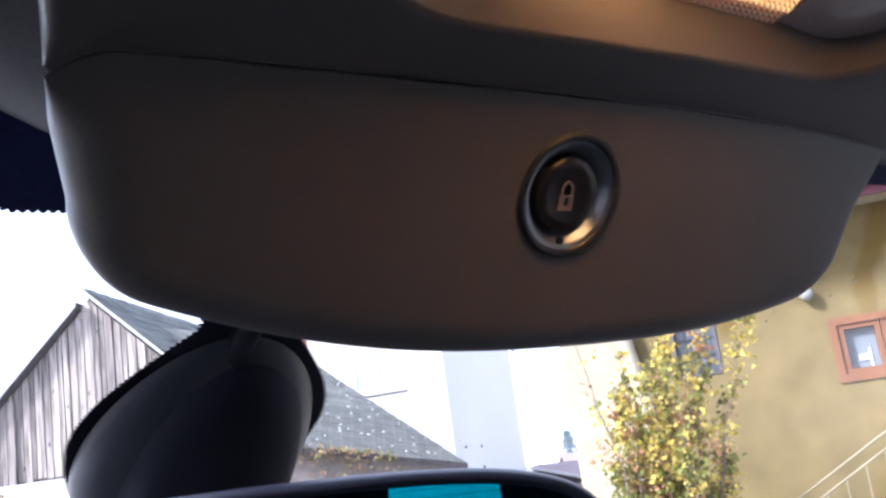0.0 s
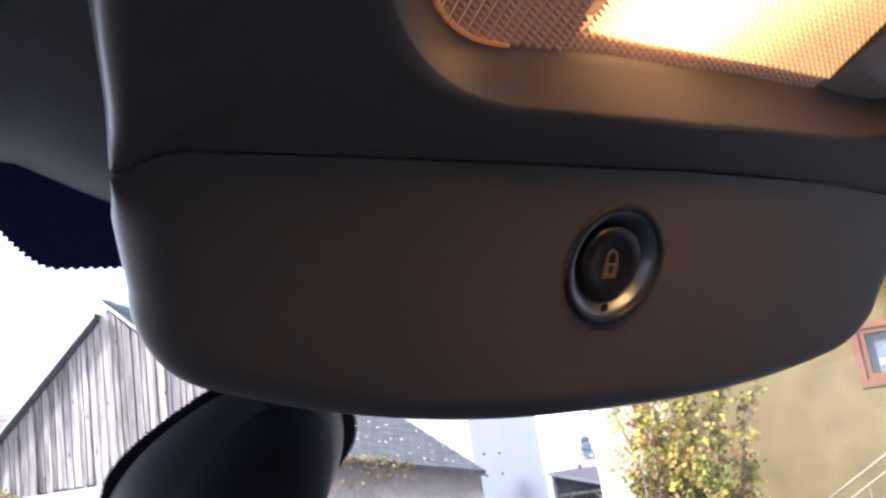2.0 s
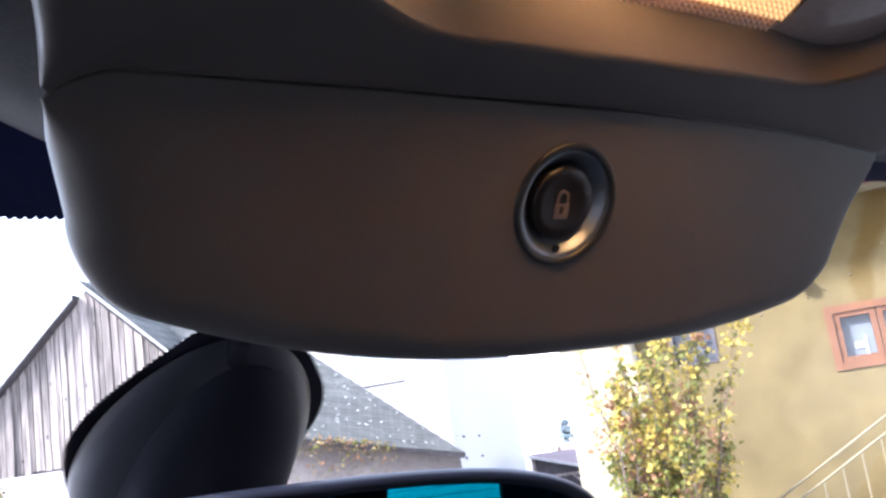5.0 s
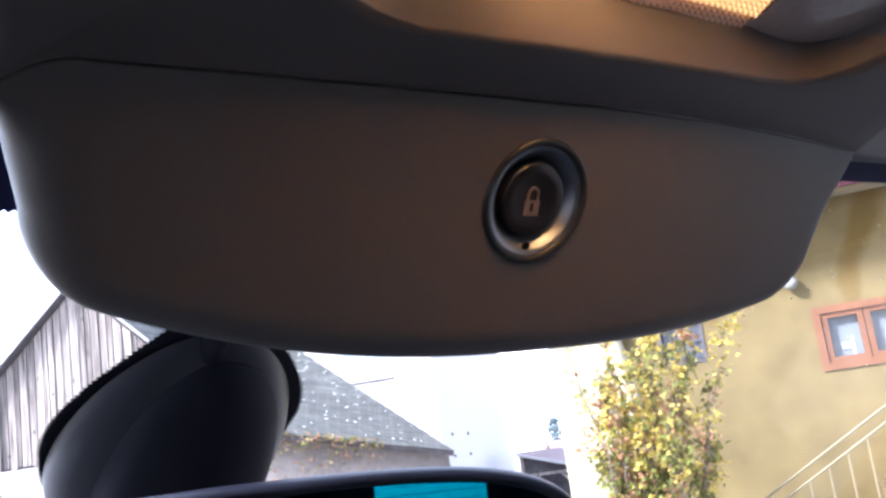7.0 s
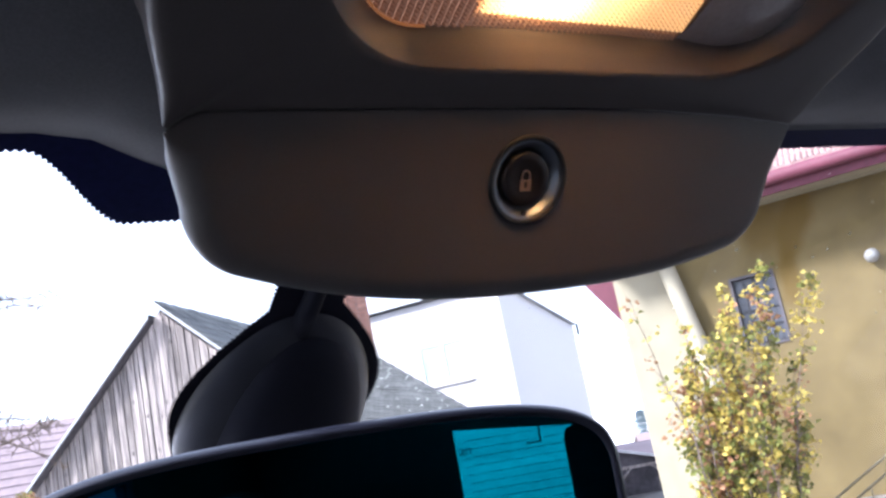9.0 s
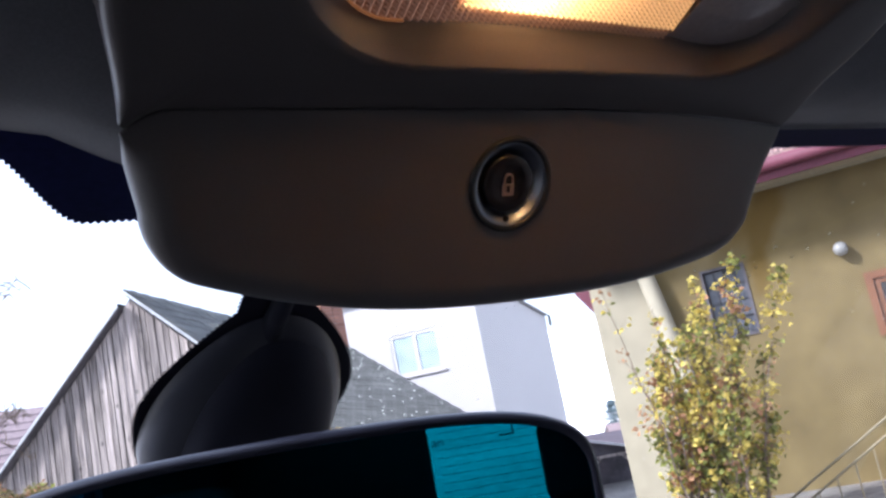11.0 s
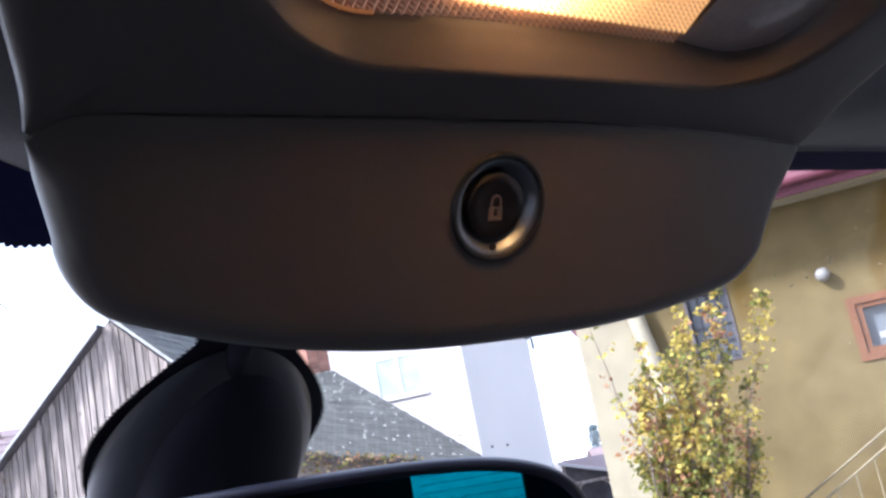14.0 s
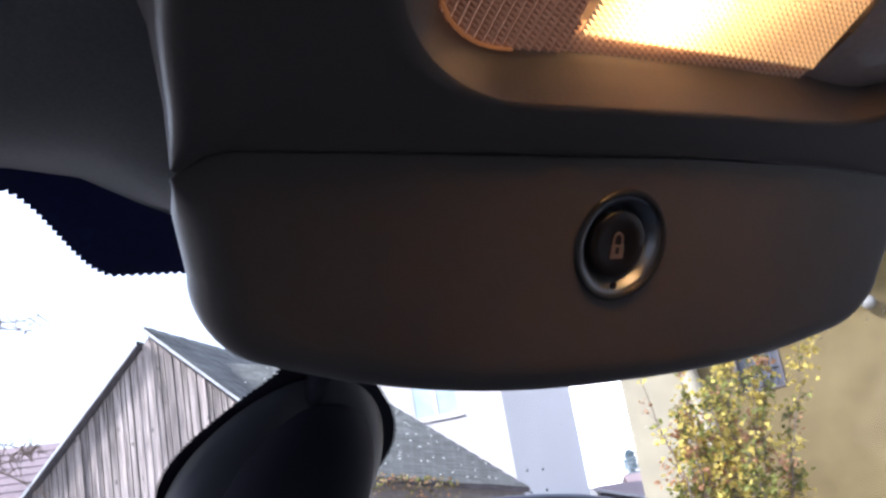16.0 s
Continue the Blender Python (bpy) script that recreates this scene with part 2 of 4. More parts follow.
M_TILE = mat("clay_tile", (0.34, 0.215, 0.195), 0.85, grain=10, vary=0.2, bump=0.3, patch=0.7, island=0.2)
M_REDPAINT = mat("oxide_red_paint", (0.115, 0.024, 0.042), 0.7, grain=30, vary=0.15, bump=0.1, patch=2)
M_WINWOOD = mat("window_wood", (0.175, 0.066, 0.024), 0.55, grain=40, vary=0.15, bump=0.15, patch=3)
M_PANE = mat("window_pane", (0.17, 0.19, 0.21), 0.22, grain=3, vary=0.15, bump=0.0, spec=0.25)
M_DARKWIN = mat("blue_grey_pane", (0.085, 0.09, 0.11), 0.2, grain=20, vary=0.15, bump=0.1)
# Opaque pane; the sky's reflection is put into its pale blue colour.
M_BLUEPANE = mat("sky_lit_pane", (0.42, 0.51, 0.55), 0.15, grain=3, vary=0.12, bump=0.0, spec=0.4)
M_CURTAIN = mat("white_curtain", (0.36, 0.37, 0.38), 0.9, grain=40, vary=0.06, bump=0.1)
M_GLOBE = mat("opal_globe", (0.24, 0.235, 0.22), 0.25, grain=20, vary=0.04, bump=0.0)
M_ZINC = mat("zinc_metal", (0.42, 0.43, 0.44), 0.5, 0.6, grain=40, vary=0.15, bump=0.05)
M_RAIL = mat("pale_rail_paint", (0.205, 0.17, 0.10), 0.6, grain=40, vary=0.1, bump=0.05)
M_BARK = mat("bark", (0.16, 0.12, 0.09), 0.95, grain=40, vary=0.25, bump=0.4)
M_LEAF_Y = mat("yellow_leaf", (0.62, 0.52, 0.14), 0.6, grain=12, vary=0.2, bump=0.0, spec=0.12, patch=2.5, dirt=(0.36, 0.26, 0.05), island=0.40, leafy=0.45)
M_LEAF_G = mat("green_leaf", (0.22, 0.23, 0.062), 0.55, grain=12, vary=0.25, bump=0.0, spec=0.12, patch=3, island=0.35, leafy=0.4)
M_LEAF_R = mat("russet_leaf", (0.40, 0.22, 0.12), 0.6, grain=12, vary=0.25, bump=0.0, spec=0.12, patch=3, island=0.35, leafy=0.4)
M_STRAW = mat("withered_leaf", (0.30, 0.235, 0.12), 0.8, grain=12, vary=0.25, bump=0.0, spec=0.1, patch=3, island=0.35, leafy=0.3)
# Distance haze is put into the needles' pale blue base colour.
M_NEEDLE = mat("hazed_fir_needle", (0.26, 0.35, 0.38), 0.8, grain=6, vary=0.25, bump=0.0, island=0.3)
M_VANPAINT = mat("van_paint", (0.30, 0.31, 0.33), 0.35, grain=30, vary=0.04, bump=0.0, coat=0.5)


# ---- mesh helpers ----
def thing(name, label, category, at=None, group="", kind=""):
    ob = new(name)
    ob.empty_display_size = 0.1
    ob.matrix_world = at or Matrix.Identity(4)
    return tagged(ob, label, category, group, kind)


def part(name, bm, material, parent=None, label="", smooth=False, kind=""):
    me = bpy.data.meshes.new(name)
    bmesh.ops.recalc_face_normals(bm, faces=bm.faces)
    bm.to_mesh(me)
    bm.free()
    if smooth:
        me.shade_smooth()
    me.materials.append(material)
    ob = new(name, me)
    if parent is not None:
        ob.parent = parent
    return tagged(ob, label, kind=kind)


def box(x0, x1, y0, y1, z0, z1, bev=0.0, bm=None, m=None):
    bm = bm or bmesh.new()
    vs = [bm.verts.new(p) for p in ((x0, y0, z0), (x1, y0, z0), (x1, y1, z0), (x0, y1, z0), (x0, y0, z1), (x1, y0, z1), (x1, y1, z1), (x0, y1, z1))]
    fs = [bm.faces.new([vs[i] for i in f]) for f in ((3, 2, 1, 0), (4, 5, 6, 7), (0, 1, 5, 4), (1, 2, 6, 5), (2, 3, 7, 6), (3, 0, 4, 7))]
    if bev:
        bmesh.ops.bevel(bm, geom=list({e for f in fs for e in f.edges}), offset=bev, segments=2, profile=0.6, affect="EDGES")
    elif m is not None:
        for v in vs:
            v.co = m @ v.co
    return bm


def slab(poly, vec, bm=None):
    """A flat polygon given thickness along vec."""
    bm = bm or bmesh.new()
    a = [bm.verts.new(p) for p in poly]
    b = [bm.verts.new(Vector(p) + Vector(vec)) for p in poly]
    bm.faces.new(a)
    bm.faces.new(b[::-1])
    for i in range(len(a)):
        j = (i + 1) % len(a)
        bm.faces.new((a[j], a[i], b[i], b[j]))
    return bm


def loft(rings, closed=True, cap0=False, cap1=False, bm=None):
    """Quads between rings of equal length."""
    bm = bm or bmesh.new()
    vs = [[bm.verts.new(p) for p in r] for r in rings]
    k = len(vs[0])
    for a, b in zip(vs, vs[1:]):
        for i in range(k if closed else k - 1):
            j = (i + 1) % k
            bm.faces.new((a[i], a[j], b[j], b[i]))
    if cap0:
        bm.faces.new(vs[0][::-1])
    if cap1:
        bm.faces.new(vs[-1])
    return bm


def tube(points, radii, sides=10, bm=None, caps=True):
    pts = [Vector(p) for p in points]
    if not isinstance(radii, (list, tuple)):
        radii = [radii] * len(pts)
    rings = []
    for i, p in enumerate(pts):
        d = (pts[min(i + 1, len(pts) - 1)] - pts[max(i - 1, 0)]).normalized()
        a = d.orthogonal().normalized() if abs(d.z) > 0.95 else d.cross(Vector((0, 0, 1))).normalized()
        b = d.cross(a)
        rings.append([p + radii[i] * (math.cos(2 * math.pi * k / sides) * a + math.sin(2 * math.pi * k / sides) * b) for k in range(sides)])
    return loft(rings, True, caps, caps, bm)


def smooth01(v):
    v = max(0.0, min(1.0, v))
    return v * v * (3 - 2 * v)


def leaves(bm, spots, size, rng, droop=0.3):
    """Small folded leaves, one at each spot."""
    for p in spots:
        s = size * rng.uniform(0.6, 1.3)
        m = Matrix.Translation(p) @ Euler((rng.uniform(-1.2, 1.2), rng.uniform(-1.2, 1.2), rng.uniform(0, 6.28))).to_matrix().to_4x4()
        a, b, c, d, e = (bm.verts.new(m @ Vector(q)) for q in ((0, 0, 0), (0.42 * s, 0.5 * s, droop * s * 0.5), (0, s, -droop * s * 0.4), (-0.42 * s, 0.5 * s, droop * s * 0.5), (0, 0.55 * s, 0)))
        bm.faces.new((a, b, e))
        bm.faces.new((b, c, e))
        bm.faces.new((c, d, e))
        bm.faces.new((d, a, e))
    return bm


def twig(bm, p0, d0, length, r0, rng, bends=6, lift=0.0):
    """A thin crooked shoot; returns its points."""
    pts, d, p = [Vector(p0)], Vector(d0).normalized(), Vector(p0)
    for i in range(bends):
        d = (d + Vector((rng.uniform(-0.22, 0.22), rng.uniform(-0.22, 0.22), rng.uniform(-0.18, 0.18) + lift))).normalized()
        p = p + d * (length / bends)
        pts.append(p.copy())
    tube(pts, [r0 * (1 - 0.8 * i / bends) for i in range(bends + 1)], 5, bm)
    return pts


# ---- ground ----
def ground_z(x, y):
    far = 0.036 * max(0.0, math.hypot(x, y) - 40)
    return -far - 1.7 * smooth01((math.hypot(x, y) - 9) / 14) if y > 0 else -far -1.7 * smooth01((math.hypot(x, y) - 9) / 14) * 0.3


gb = bmesh.new()
radii = [0, 3, 6, 8, 9, 10, 11, 12, 13, 14, 15, 16, 17, 18, 19, 20, 21, 22, 23, 24, 30, 40, 50, 100, 300, 900, 3000]
grid = []
for r in radii:
    grid.append([gb.verts.new((r * math.cos(a), r * math.sin(a), ground_z(r * math.cos(a), r * math.sin(a)))) for a in (2 * math.pi * k / 64 for k in range(64 if r else 1))])
for a, b in zip(grid, grid[1:]):
    for k in range(64):
        j = (k + 1) % 64
        gb.faces.new((a[0], b[k], b[j]) if len(a) == 1 else (a[k], b[k], b[j], a[j]))
tagged(part("ground", gb, M_GROUND, None, "brown gravel yard falling away to the buildings", True), category="ground", kind="structure")

# Emissive ring stands in for bright haze and covers the dim low sky.
haze_m = bpy.data.materials.new("glowing_haze")
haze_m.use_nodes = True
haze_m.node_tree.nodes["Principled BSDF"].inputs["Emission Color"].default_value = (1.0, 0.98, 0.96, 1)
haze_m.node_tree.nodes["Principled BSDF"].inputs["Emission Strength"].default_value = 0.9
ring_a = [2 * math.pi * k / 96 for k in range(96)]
tagged(part("backdrop", loft([[(2800 * math.cos(a), 2800 * math.sin(a), z) for a in ring_a] for z in (-160, 230)]), haze_m, None, "glowing pale ring in place of bright far haze"), category="haze", kind="structure")

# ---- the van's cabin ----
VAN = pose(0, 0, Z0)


def glass_z(y):
    """Height of the windscreen's inner face over the button, by distance ahead."""
    return 0.041 - 0.39 * (y - 0.149) - 0.85 * max(0.0, y - 0.47) ** 1.25


def liner_edge(x):
    if x < 0:
        d = max(0.0, x + 0.136)
        return 0.090 + min(0.044, 0.52 * d * smooth01(d / 0.030))
    return 0.099 + 0.034 * (1 - smooth01((abs(x - 0.012) - 0.075) / 0.055)) + 0.004 * smooth01((x - 0.1) / 0.1)


def liner_z(x, y):
    rise = 0.064 + 0.036 * smooth01((0.12 - y) / 0.32) + 0.02 * smooth01((-y - 0.3) / 1.0)
    fwd = liner_edge(x) - 0.090 if x < 0 else 0.0
    rise -= (0.019 + 0.30 * fwd) * math.exp(-((y - 0.040 - 1.2 * fwd) / 0.055) ** 2)
    if y > -0.05:
        rise = min(rise, glass_z(y) - 0.005 + 0.003 * smooth01((x - 0.1) / 0.08))
    return rise - 0.12 * smooth01((abs(x) - 0.72) / 0.28)


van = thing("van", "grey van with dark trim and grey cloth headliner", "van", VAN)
bm = bmesh.new()
xs = [-1.0 + 0.02 * i for i in range(101)]
vs_rows = []
for k in range(60):
    s = (k / 59) ** 2.2
    row = []
    for x in xs:
        y = liner_edge(x) * (1 - s) - 3.02 * s
        z = liner_z(x, y)
        if k == 0:
            z = glass_z(y) - 0.002 - 0.08 * smooth01((abs(x) - 0.72) / 0.28)
        elif k == 1:
            z -= 0.0005
        row.append(bm.verts.new((x, y, z)))
    vs_rows.append(row)
for a, b in zip(vs_rows, vs_rows[1:]):
    for i in range(len(xs) - 1):
        bm.faces.new((a[i], a[i + 1], b[i + 1], b[i]))
part("headliner", bm, M_LINER, van, "grey woven cloth headliner", True)
part("roof", box(-1.06, 1.06, -3.1, 0.06, 0.135, 0.155), M_VANPAINT, van, "painted steel roof")

bm = bmesh.new()
sweep = [0.03, 0.15, 0.30, 0.47, 0.55, 0.63, 0.71, 0.79, 0.86]
loft([[(-0.93, y, glass_z(y) + 0.0015), (0.93, y, glass_z(y) + 0.0015)] for y in sweep], False, bm=bm)
screen = part("windscreen", bm, M_GLASS, van, "clear laminated windscreen glass", True)
screen.visible_shadow = False


def frit_edge(x):
    base = 0.1085 + 0.012 * smooth01((x - 0.1) / 0.15)
    return base + 0.0443 * (1 - smooth01((abs(x - 0.012) - (0.1133 if x < 0 else 0.112)) / 0.042))


def toothed(p, nrm, s):
    """Moves a point of the edge out by the row of printed dots."""
    return p + nrm * (0.0016 * abs(math.sin(s * math.pi / 0.0031)) - 0.0007)


bm = bmesh.new()
n_f = 3600
top, bot = [], []
run, last = 0.0, None
for i in range(n_f + 1):
    f = i / n_f
    x = -0.92 + 0.67 * f / 0.04 if f < 0.04 else 0.45 + 0.47 * (f - 0.96) / 0.04 if f > 0.96 else -0.25 + 0.70 * (f - 0.04) / 0.92
    y = frit_edge(x)
    if last:
        run += math.hypot(x - last[0], y - last[1])
    last = (x, y)
    sl = (frit_edge(x + 1e-4) - frit_edge(x - 1e-4)) / 2e-4
    q = toothed(Vector((x, y)), Vector((-sl, 1)).normalized(), run)
    bot.append(bm.verts.new((q.x, q.y, glass_z(q.y))))
    top.append(bm.verts.new((x, 0.045, glass_z(0.045))))
for i in range(n_f):
    bm.faces.new((top[i], top[i + 1], bot[i + 1], bot[i]))
part("frit_band", bm, M_FRIT, screen, "blue-black printed band with a dotted edge")


def patch_half(y):
    """Half width of the printed patch behind the mirror's foot."""
    if y > 0.334:
        return 0.068 * math.sqrt(max(0.0, 1 - ((y - 0.334) / 0.125) ** 2))
    return 0.0215 + 0.0465 * math.sin(math.pi / 2 * max(0.0, min(1.0, (y - 0.230) / 0.104)))


def patch_mid(y):
    return 0.001 + 0.07 * max(0, y - 0.225)


bm = bmesh.new()
L, Rr = [], []
run, last = 0.0, None
for i in range(1001):
    y = 0.1525 + 0.30 * i / 1000
    h, cx = patch_half(y), patch_mid(y)
    if last:
        run += math.hypot(h - last[0], y - last[1])
    last = (h, y)
    h += 0.0022 * abs(math.sin(run * math.pi / 0.0034)) - 0.0009
    L.append(bm.verts.new((cx - h, y, glass_z(y))))
    Rr.append(bm.verts.new((cx + h, y, glass_z(y))))
for i in range(1000):
    bm.faces.new((L[i], Rr[i], Rr[i + 1], L[i + 1]))
part("frit_patch", bm, M_FRITD, screen, "black printed patch with dotted rim")
rng = random.Random(4)
bm = bmesh.new()
for i in range(46):
    x, y = rng.uniform(0.16, 0.7), rng.uniform(0.14, 0.55)
    r = rng.choice((0.0004, 0.0005, 0.0007, 0.0010))
    vv = [bm.verts.new((x + r * math.cos(a), y + r * 1.3 * math.sin(a), glass_z(y + r * 1.3 * math.sin(a)) - 0.0006)) for a in (k * math.pi / 4 for k in range(8))]
    bm.faces.new(vv)
part("dirt_specks", bm, M_SPECK, screen, "pale dried dirt specks", kind="stuff")

# side walls with door glass, floor, dash and tail
for side in (-1, 1):
    bm = bmesh.new()
    x = side * 1.0
    o = side * 0.05
    behind = ((-3.1, -1.86, -0.50, 0.14), (-1.86, -1.12, -0.24, 0.14), (-1.12, -1.0, -0.50, 0.14)) if side < 0 else ((-3.1, -1.0, -0.50, 0.14),)
    for y0, y1, z0, z1 in behind + ((-3.1, 0.3, -1.0, -0.50), (-1.0, 0.12, 0.06, 0.14), (0.3, 1.5, -1.0, -0.5)):
        box(min(x, x + o), max(x, x + o), y0, y1, z0, z1, bm=bm)
    part("side_wall", bm, M_TRIM, van, "grey trimmed van side with window openings")
    p0, p1 = Vector((side * 0.95, 0.06, 0.04)), Vector((side * 1.02, 0.84, -0.56))
    part("a_pillar", tube([p0, p0.lerp(p1, 0.5), p1], 0.05, 10), M_TRIM, van, "", True)
    # Unseen fillers: the right blocks the yard's reflection in the windscreen, the left admits light.
    corner = slab([(x, 0.12, -0.50), (x, 0.77, -0.50), (x, 0.12, 0.0)], (o * 0.3, 0, 0))
    if side > 0:
        part("corner_blocker", corner, M_BLACK, van, "added unseen black panel that blocks light below the pillar")
    else:
        part("quarter_window", corner, M_SGLASS, van, "added unseen tinted pane that lets side light in")
    for y0, y1, z1 in ((-1.0, 0.12, 0.06), (-1.86, -1.12, -0.24))[:2 if side < 0 else 1]:
        part("side_glass", box(x + o * 0.4, x + o * 0.5, y0, y1, -0.50, z1), M_DGLASS if y1 < -1.05 else M_SGLASS, van, "tinted side window glass")
part("floor_pan", box(-1.05, 1.05, -3.1, 1.5, -1.0, -0.97), M_DASH, van, "dark rubber floor")
bm = bmesh.new()
prof = [(0.42, -0.95), (0.40, -0.66), (0.46, -0.58), (0.62, -0.55), (0.86, -0.56), (1.5, -0.60), (1.5, -0.97)]
loft([[(-1.0, y, z) for y, z in prof], [(1.0, y, z) for y, z in prof]], True, True, True, bm)
part("dashboard", bm, M_DASH, van, "dark moulded dashboard")

for wx_ in (-0.9, 0.9):
    for wy_ in (-2.4, 0.75):
        tb = bmesh.new()
        loft([[(wx_ + o, wy_ + r * math.cos(a), -0.92 + r * math.sin(a)) for a in (2 * math.pi * k / 32 for k in range(32))] for o, r in ((-0.11, 0.20), (-0.11, 0.30), (-0.08, 0.33), (0.08, 0.33), (0.11, 0.30), (0.11, 0.20))], True, True, True, tb)
        part("wheel", tb, M_BLACK, van, "black rubber tyre", True)

# tail: two doors, one panelled and one glazed
RX0, RX1, RZ0, RZ1, RY = -0.207, 0.263, -0.88, -0.382, -3.05
bm = bmesh.new()
for x0, x1, z0, z1 in ((-1.05, RX0, -1.0, 0.14), (RX1, 1.05, -1.0, 0.14), (RX0, RX1, -1.0, RZ0)):
    box(x0, x1, RY - 0.05, RY, z0, z1, bm=bm)
slab([(RX0, RY, RZ1 + 0.018), (RX1, RY, RZ1 - 0.035), (RX1, RY, 0.14), (RX0, RY, 0.14)], (0, -0.05, 0), bm)
part("tail_door", bm, M_BLACK, van, "dark lined tail doors, one glazed")
rear = part("rear_window", box(RX0, RX1, RY - 0.03, RY - 0.026, RZ0, RZ1 + 0.03), M_RGLASS, van, "rear window with fine heating wires")
rear.visible_shadow = False
bm = bmesh.new()
for i in range(13):
    z = RZ1 - 0.035 - 0.033 * i
    box(RX0 + 0.03, RX1 - 0.02, RY - 0.0255, RY - 0.024, z, z + 0.0022, bm=bm)
part("heating_wire", bm, M_BLACK, rear, "", kind="stuff")
bm = bmesh.new()
box(RX0 + 0.28, RX0 + 0.34, RY - 0.0240, RY - 0.0225, RZ1 - 0.084, RZ1 - 0.077, bm=bm)
box(RX0 + 0.333, RX0 + 0.34, RY - 0.0240, RY - 0.0225, RZ1 - 0.077, RZ1 - 0.018, bm=bm)
part("sticker_edge", bm, M_BLACK, rear, "small corner-shaped sticker edge")
fc = bpy.data.curves.new("glass_lettering", "FONT")
fc.body, fc.size, fc.extrude, fc.align_x = "an", 0.055, 0.0005, "LEFT"
fc.materials.append(M_BLACK)
lt_ob = tagged(new("glass_lettering", fc), "small dark letters on the rear glass")
lt_ob.parent = rear
lt_ob.matrix_local = Matrix.Translation((RX0 + 0.01, RY - 0.0235, RZ1 - 0.085)) @ pose(0, 0, 0, 90, 0, 0)


# ---- overhead console ----
TH = radians(31.8)
FU = Vector((0, -math.sin(TH), math.cos(TH)))   # up along the face
FN = Vector((0, -math.cos(TH), -math.sin(TH)))  # out of the face
CX, CW, CWL = 0.0025, 0.1200, 0.1140  # middle, half width at the seam and below it
SEAM = 0.0238


def bow(x):
    return 0.0015 * min(1.3, abs((x - CX) / CW)) ** 3


def low_edge(x):
    d = abs(x - CX)
    u = -0.0430 + (0.0118 * ((0.014 - x) / 0.095) ** 2.4 if x < 0.014 else 0.0118 * ((x - 0.014) / 0.095) ** 2.6)
    if d > CWL - 0.015:
        e = min(d - (CWL - 0.015), 0.015)
        u += 0.015 - math.sqrt(max(0, 0.015 ** 2 - e * e))
    return u


def on_face(x, u, depth=0.0):
    return Vector((x, bow(x), 0)) + FU * u - FN * depth


console = thing("overhead_console", "taupe plastic overhead console with lit reading lamp", "overhead console", VAN)
def seam_dip(x):
    """The seam drops a little at both ends."""
    if x > CX:
        return 0.0056 * max(0.0, (x - CX - 0.005) / (CW - 0.005)) ** 2
    return 0.0056 * max(0.0, (CX - x - CW + 0.0125) / 0.0125) ** 2


out = []
NB = 80
for i in range(NB + 1):
    a = -1 + 2 * i / NB
    x = CX + CWL * math.sin(a * math.pi / 2)
    out.append((x, low_edge(x)))
left_u, right_u, top_u = out[0][1], out[-1][1], SEAM - 0.0056
for k in range(1, 29):
    out.append((CX + CWL + (CW - CWL) * k / 28, right_u + (top_u - right_u) * k / 28))
for i in range(1, 120):
    x = CX + CW * (1 - 2 * i / 120)
    out.append((x, SEAM - seam_dip(x)))
for k in range(28, 0, -1):
    out.append((CX - CWL - (CW - CWL) * k / 28, left_u + (top_u - left_u) * k / 28))
NO = len(out)
nrm = []
for i in range(NO):
    a, b = Vector(out[i - 1]), Vector(out[(i + 1) % NO])
    d = (b - a).normalized()
    nrm.append(Vector((d.y, -d.x)))
for _ in range(6):
    nrm = [(nrm[i - 1] + nrm[i] * 2 + nrm[(i + 1) % NO]).normalized() for i in range(NO)]


def fillet(i):
    u = out[i][1]
    near_seam = 0.010 if nrm[i].x < -0.5 else 0.022
    return 0.0006 + (0.0039 + 0.0052 * max(0.0, -nrm[i].y, -0.95 * nrm[i].x, 0.3 * nrm[i].x)) * smooth01((SEAM - 0.006 - u) / near_seam)


rings = []
RB = 0.0149  # the button's bore
for s_ in [0.0] + [((k + 1) / 30) ** 1.3 for k in range(29)]:
    r = []
    for i in range(NO):
        ox, ou = out[i][0] - nrm[i].x * fillet(i), out[i][1] - nrm[i].y * fillet(i)
        h = math.hypot(ox, ou)
        r.append(on_face(ox * (RB / h * (1 - s_) + s_), ou * (RB / h * (1 - s_) + s_)))
    rings.append(r)
rings.insert(0, [p - FN * 0.006 for p in rings[0]])
for k in range(9):
    f = k / 8 * math.pi / 2
    rings.append([on_face(out[i][0] - nrm[i].x * fillet(i) * (1 - math.sin(f)), out[i][1] - nrm[i].y * fillet(i) * (1 - math.sin(f)), fillet(i) * (1 - math.cos(f))) for i in range(NO)])
for g, dep in ((0.06, 0.02), (0.16, 0.035), (0.35, 0.07)):
    rings.append([on_face(CX + (out[i][0] - CX) * (1 - g), -0.006 + (out[i][1] + 0.006) * (1 - g), dep) for i in range(NO)])
cover = part("front_cover", loft(rings, True, False, True), M_CONSOLE, console, "smooth taupe front cover", True)
for pf in cover.data.polygons[:30 * NO]:
    pf.use_smooth = False


def seam_line(x):
    return on_face(x, SEAM - seam_dip(x) + 0.0002)


def house_z(y, x=0.0087):
    """Underside of the lamp housing, rising from the seam to the tail."""
    x = max(CX - CW, min(CX + CW, x))
    q = seam_line(x)
    s = q.y - y
    away = smooth01(s / 0.05)
    s -= (q.y + 0.0130) * away
    return q.z + (0.0208 - q.z) * away + 0.36 * s - 0.30 * max(0, s - 0.09) ** 1.4


def house_half(y, side):
    return CW + (0.012 if side > 0 else 0.0085) * smooth01((-0.004 - y) / 0.045) + 0.004 * smooth01((-0.05 - y) / 0.1)


